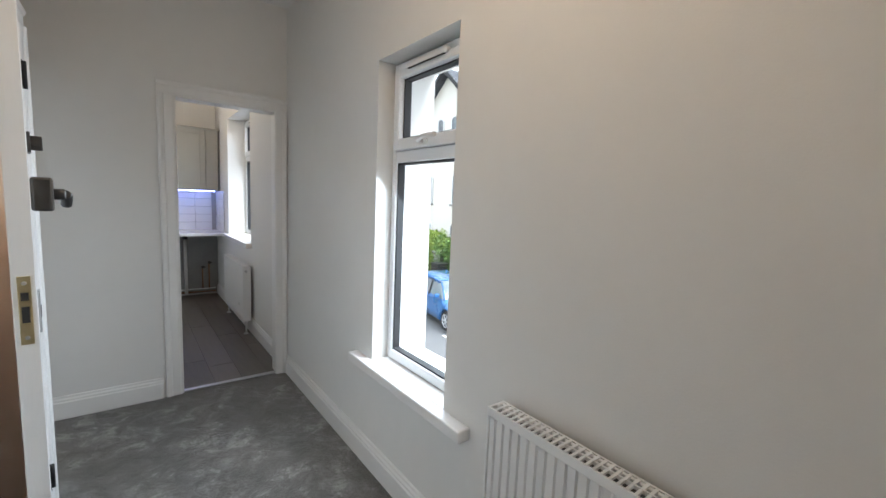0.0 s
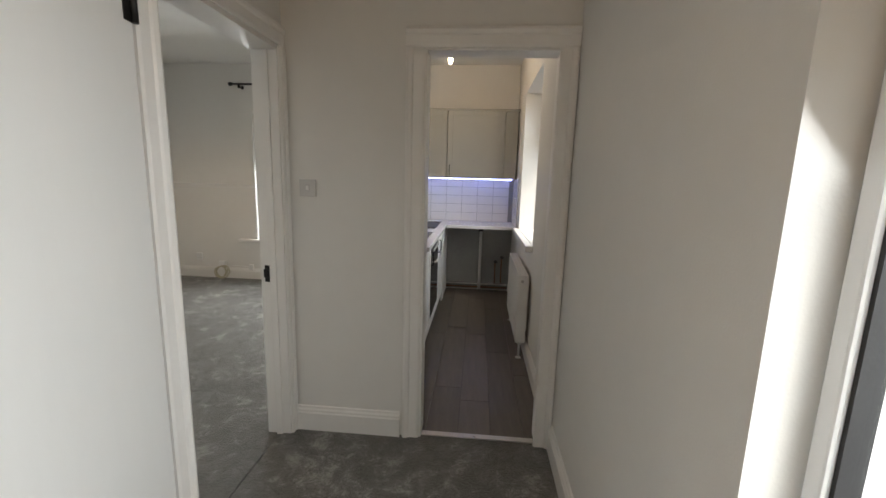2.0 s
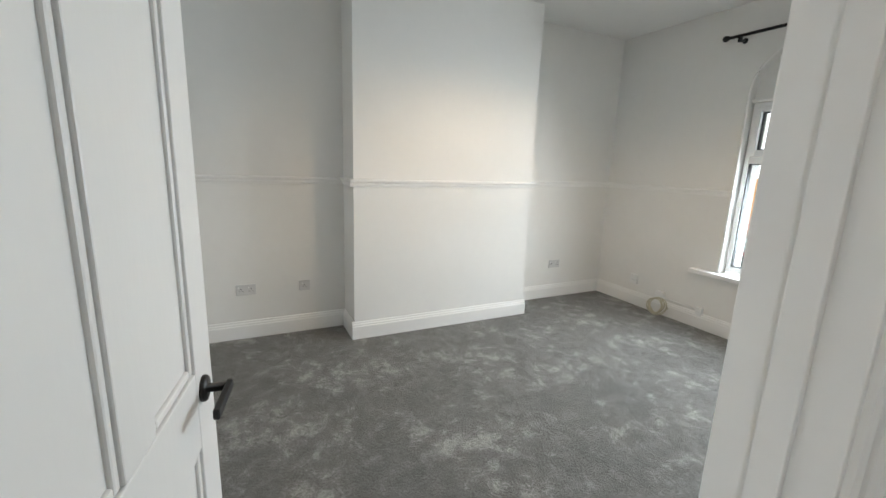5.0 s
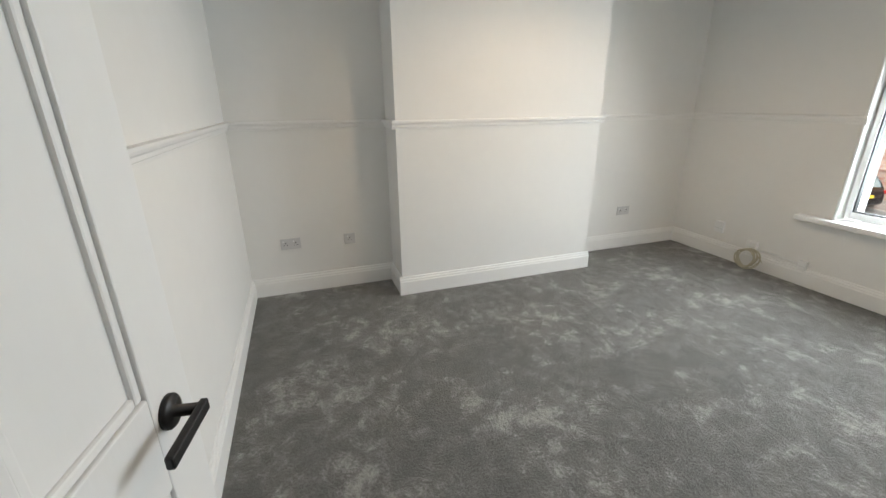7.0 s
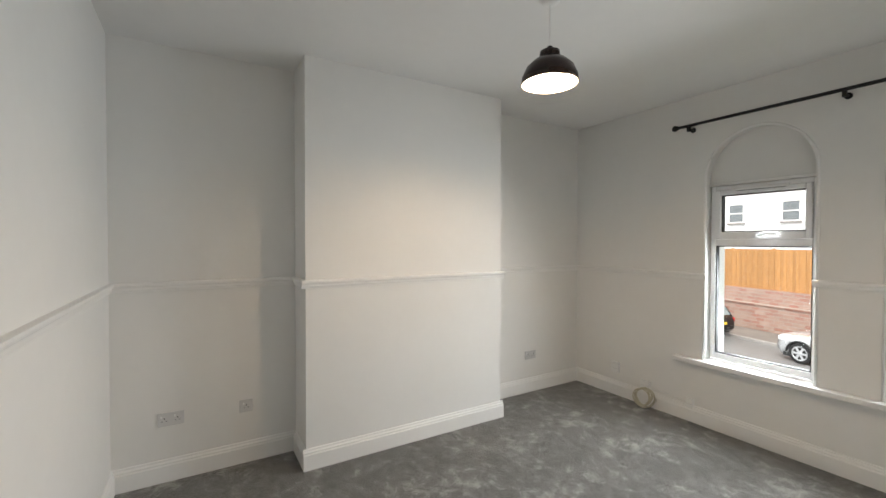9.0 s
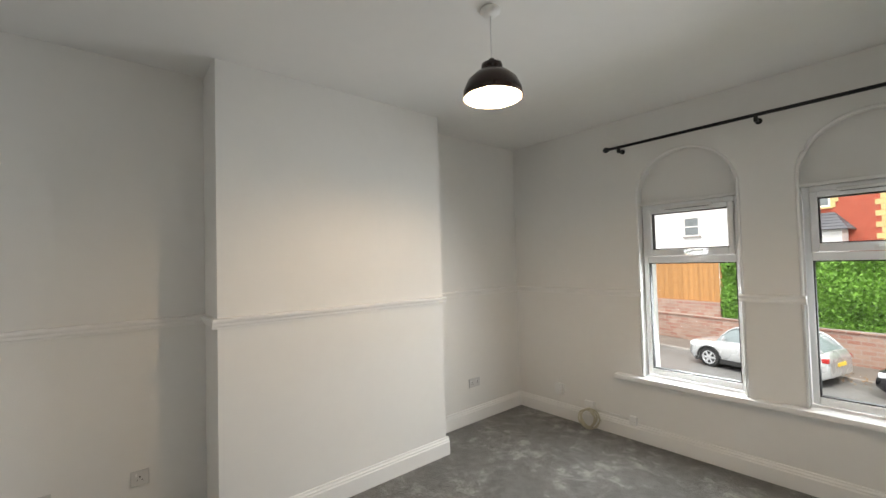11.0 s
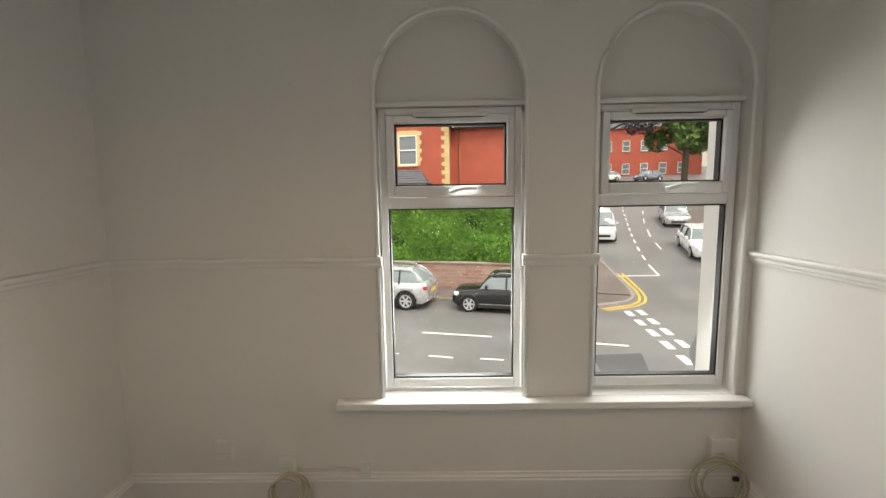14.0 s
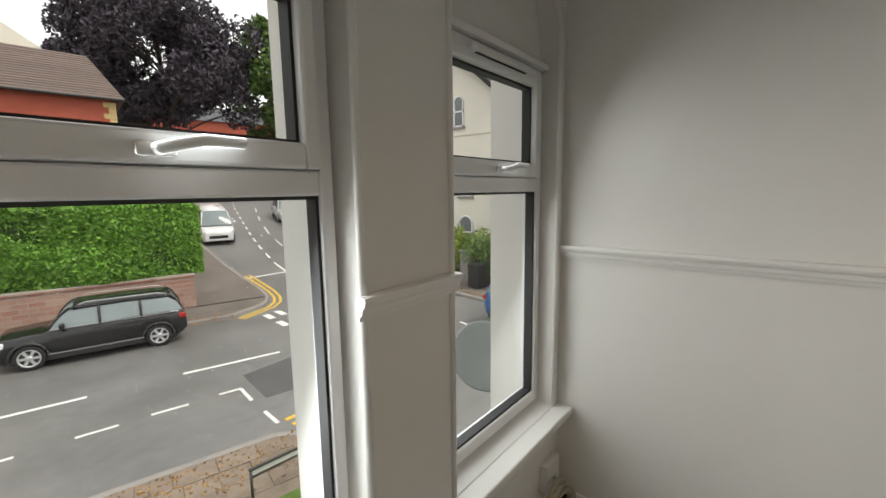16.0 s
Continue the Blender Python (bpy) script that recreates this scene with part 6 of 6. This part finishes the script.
for x in (-3.2, 0.3, 3.6):
    house_window(wh, pose(x, 0, 5.6), 1.1, 1.4)

# terrace east of the junction: cream gabled house, turquoise house with a bay
ch_ = thing("cream_house", pose(15, 22.4, G, 0, 0, -90), "tall cream rendered house with arched windows", "house")
part("wall", solid((0, 5.7, 0, 9, 0, 9.0)), CREAM, ch_)
part("gable", prism(B(), [(0, 9.0), (5.7, 9.0), (2.85, 11.4)], 0, 0.3, Matrix.Translation((0, 0.3, 0)) @ Matrix.Rotation(math.pi / 2, 4, "X")), CREAM, ch_)
part("string_course", solid((0, 5.7, -0.05, -0.003, 6.95, 7.07)), CREAM, ch_)
for x, z, w, h in ((2.2, 7.4, 0.62, 1.5), (3.5, 7.4, 0.62, 1.5), (3.9, 3.9, 0.8, 1.85), (3.9, 1.2, 0.85, 1.7), (1.2, 3.9, 0.8, 1.85), (1.2, 1.2, 0.85, 1.7)):
    house_window(ch_, pose(x, 0, z), w, h, True)
bm = B()
roof_slope(bm, (-0.45, -0.5, 8.75), (-0.45, 9, 8.75), (2.85, 9, 11.6), (2.85, -0.5, 11.6), 16)
roof_slope(bm, (6.15, -0.5, 8.75), (6.15, 9, 8.75), (2.85, 9, 11.6), (2.85, -0.5, 11.6), 16)
part("roof", bm, SLATE, ch_, recalc=False)
for x in (-0.45, 6.15):
    part("verge_board", sweep(B(), [(0, 0), (0.06, 0), (0.06, 0.25), (0, 0.25)], (x, -0.5, 8.5), (2.85, -0.5, 11.35), (0, -1, 0), Z), IRON, ch_)
te = thing("turquoise_house", pose(14.7, 16.68, G, 0, 0, -90), "turquoise painted terrace house with white trim", "house")
part("wall", solid((0, 7, 0, 9, 0, 5.3)), TEAL, te)
part("corner_trim", solid((0, 0.12, -0.03, -0.003, 1.2, 5.3)), WOODW, te)
part("gutter", tube(B(), [(-0.2, -0.25, 5.32), (7.2, -0.25, 5.32)], 0.09, 8), WOODW, te)
bm = B()
roof_slope(bm, (-0.3, -0.35, 5.35), (7.3, -0.35, 5.35), (7.3, 4.5, 8.2), (0.9, 4.5, 8.2), 18)
part("roof", bm, SLATE, te, recalc=False)
house_window(te, pose(3.3, 0, 2.9), 1.0, 1.75, True, WOODW)
by = part("bay", prism(B(), [(2.0, 0), (2.5, -0.9), (4.5, -0.9), (5.0, 0)], 0, 2.2), TEAL, te)
for m, w in ((pose(3.5, -0.9, 0.55), 1.7), (pose(2.25, -0.45, 0.55, 0, 0, -61), 0.8), (pose(4.75, -0.45, 0.55, 0, 0, 61), 0.8)):
    house_window(te, m, w, 1.5, False, WOODW)
bm = B()
roof_slope(bm, (2.3, -1.15, 2.2), (4.7, -1.15, 2.2), (4.1, 0, 2.8), (2.9, 0, 2.8), 6)
roof_slope(bm, (1.75, 0, 2.2), (2.3, -1.15, 2.2), (2.9, 0, 2.8), (2.9, 0, 2.8), 6)
roof_slope(bm, (4.7, -1.15, 2.2), (5.25, 0, 2.2), (4.1, 0, 2.8), (4.1, 0, 2.8), 6)
part("bay_roof", bm, SLATE, te, "slate bay roof", recalc=False)

rg = thing("garden_railing", pose(12.2, 16.0, G + 0.1, 0, 0, -97), "black iron garden railing along the footway", "railing")
part("top_rail", solid((0, 8, -0.02, 0.02, 1.0, 1.03)), IRON, rg)
part("bottom_rail", solid((0, 8, -0.02, 0.02, 0.12, 0.15)), IRON, rg)
for k in range(62):
    part("bar", solid((0.05 + k * 0.13, 0.066 + k * 0.13, -0.008, 0.008, 0, 1.12)), IRON, rg)
gp = thing("gate_pier", pose(12.7, 16.7, G + 0.1), "square stone gate pier beside the shrubs", "gate pier")
part("shaft", solid((-0.28, 0.28, -0.28, 0.28, 0, 1.3), bevel=0.02), KERB, gp)
part("cap", solid((-0.34, 0.34, -0.34, 0.34, 1.302, 1.42), bevel=0.03), KERB, gp)
wb = thing("wheelie_bin", pose(11.8, 15.6, G + 0.1, 0, 0, 85), "dark plastic wheeled bin beside the railing", "bin")
part("tub", prism(B(), [(-0.27, -0.3), (0.27, -0.3), (0.27, 0.3), (-0.27, 0.3)], 0.05, 0.95), DARKPL, wb)
part("lid", solid((-0.3, 0.3, -0.34, 0.34, 0.955, 1.02), bevel=0.02), DARKPL, wb)
# houses up the side street
nh = thing("corner_house", pose(20.6, 34.0, G + 1.4, 0, 0, -68), "pale rendered corner house with a hipped slate roof", "house")
part("wall", solid((0, 9, 0, 8, 0, 7.2)), RENDER, nh)
bm = B()
roof_slope(bm, (-0.4, -0.4, 7.2), (9.4, -0.4, 7.2), (6.0, 4, 10.0), (3.4, 4, 10.0), 16)
roof_slope(bm, (9.4, -0.4, 7.2), (9.4, 8.4, 7.2), (6.0, 4, 10.0), (6.0, 4, 10.0), 16)
roof_slope(bm, (-0.4, 8.4, 7.2), (-0.4, -0.4, 7.2), (3.4, 4, 10.0), (3.4, 4, 10.0), 16)
part("roof", bm, SLATE, nh, recalc=False)
part("chimney", solid((5.2, 6.4, 3.4, 4.6, 9.0, 11.6)), REDB, nh, "red brick chimney stack")
for x in (1.6, 4.5, 7.4):
    for z in (1.2, 4.3):
        house_window(nh, pose(x, 0, z), 1.1, 1.7)
gwe = setting(part("garden_wall_east", solid((0, 10, -0.12, 0.12, 0, 1.5)), BRICKW), "low brick garden wall in front of the corner house", "wall")
gwe.matrix_world = pose(16.4, 29.5, G + 1.2, 0, 0, -68)
for x, y, w, h, rot, mat, lab in ((31, 47, 12, 8.5, -65, REDB, "red brick terrace house up the side street"), (12, 76, 26, 8.5, -14, REDB, "red brick terrace at the end of the street"), (31, 88, 16, 8, -20, CREAM, "cream terrace far up the street"), (-3, 62, 10, 5, -10, CREAM, "cream rendered house behind the red house")):
    hs = thing("terrace_house", pose(x, y, G + hill(x, y) - 0.8, 0, 0, rot), lab, "house")
    part("wall", solid((0, w, 0, 8, 0, h)), mat, hs)
    bm = B()
    roof_slope(bm, (-0.4, -0.4, h - 0.1), (w + 0.4, -0.4, h - 0.1), (w + 0.4, 4, h + 2.6), (-0.4, 4, h + 2.6), 14)
    roof_slope(bm, (-0.4, 8.4, h - 0.1), (w + 0.4, 8.4, h - 0.1), (w + 0.4, 4, h + 2.6), (-0.4, 4, h + 2.6), 14)
    part("roof", bm, SLATE, hs, recalc=False)
    k = 1.6
    while k < w - 1:
        for z in (1.2, 4.8):
            house_window(hs, pose(k, 0, z), 1.1, 1.7)
        k += 2.7

# ---------------------------------------------------------------- laminate planks, last
px, seed = 0.19, random.Random(5)
pmesh = {}
for i in range(9):
    x0 = KX0 + 0.004 + i * px
    x1 = min(x0 + px - 0.003, KX1 - 0.001)
    if x1 - x0 < 0.03:
        continue
    y = 3.40 - seed.uniform(0, 0.9)
    while y < KY1:
        a, b = max(y, 3.401), min(y + 1.2, KY1 - 0.002)
        if b - a > 0.02:
            pk = part("plank", solid((0, x1 - x0, 0, b - a - 0.002, -0.011, 0.0)), PLANK, floor_k)
            pk.location = (x0, a, 0)
        y += 1.202
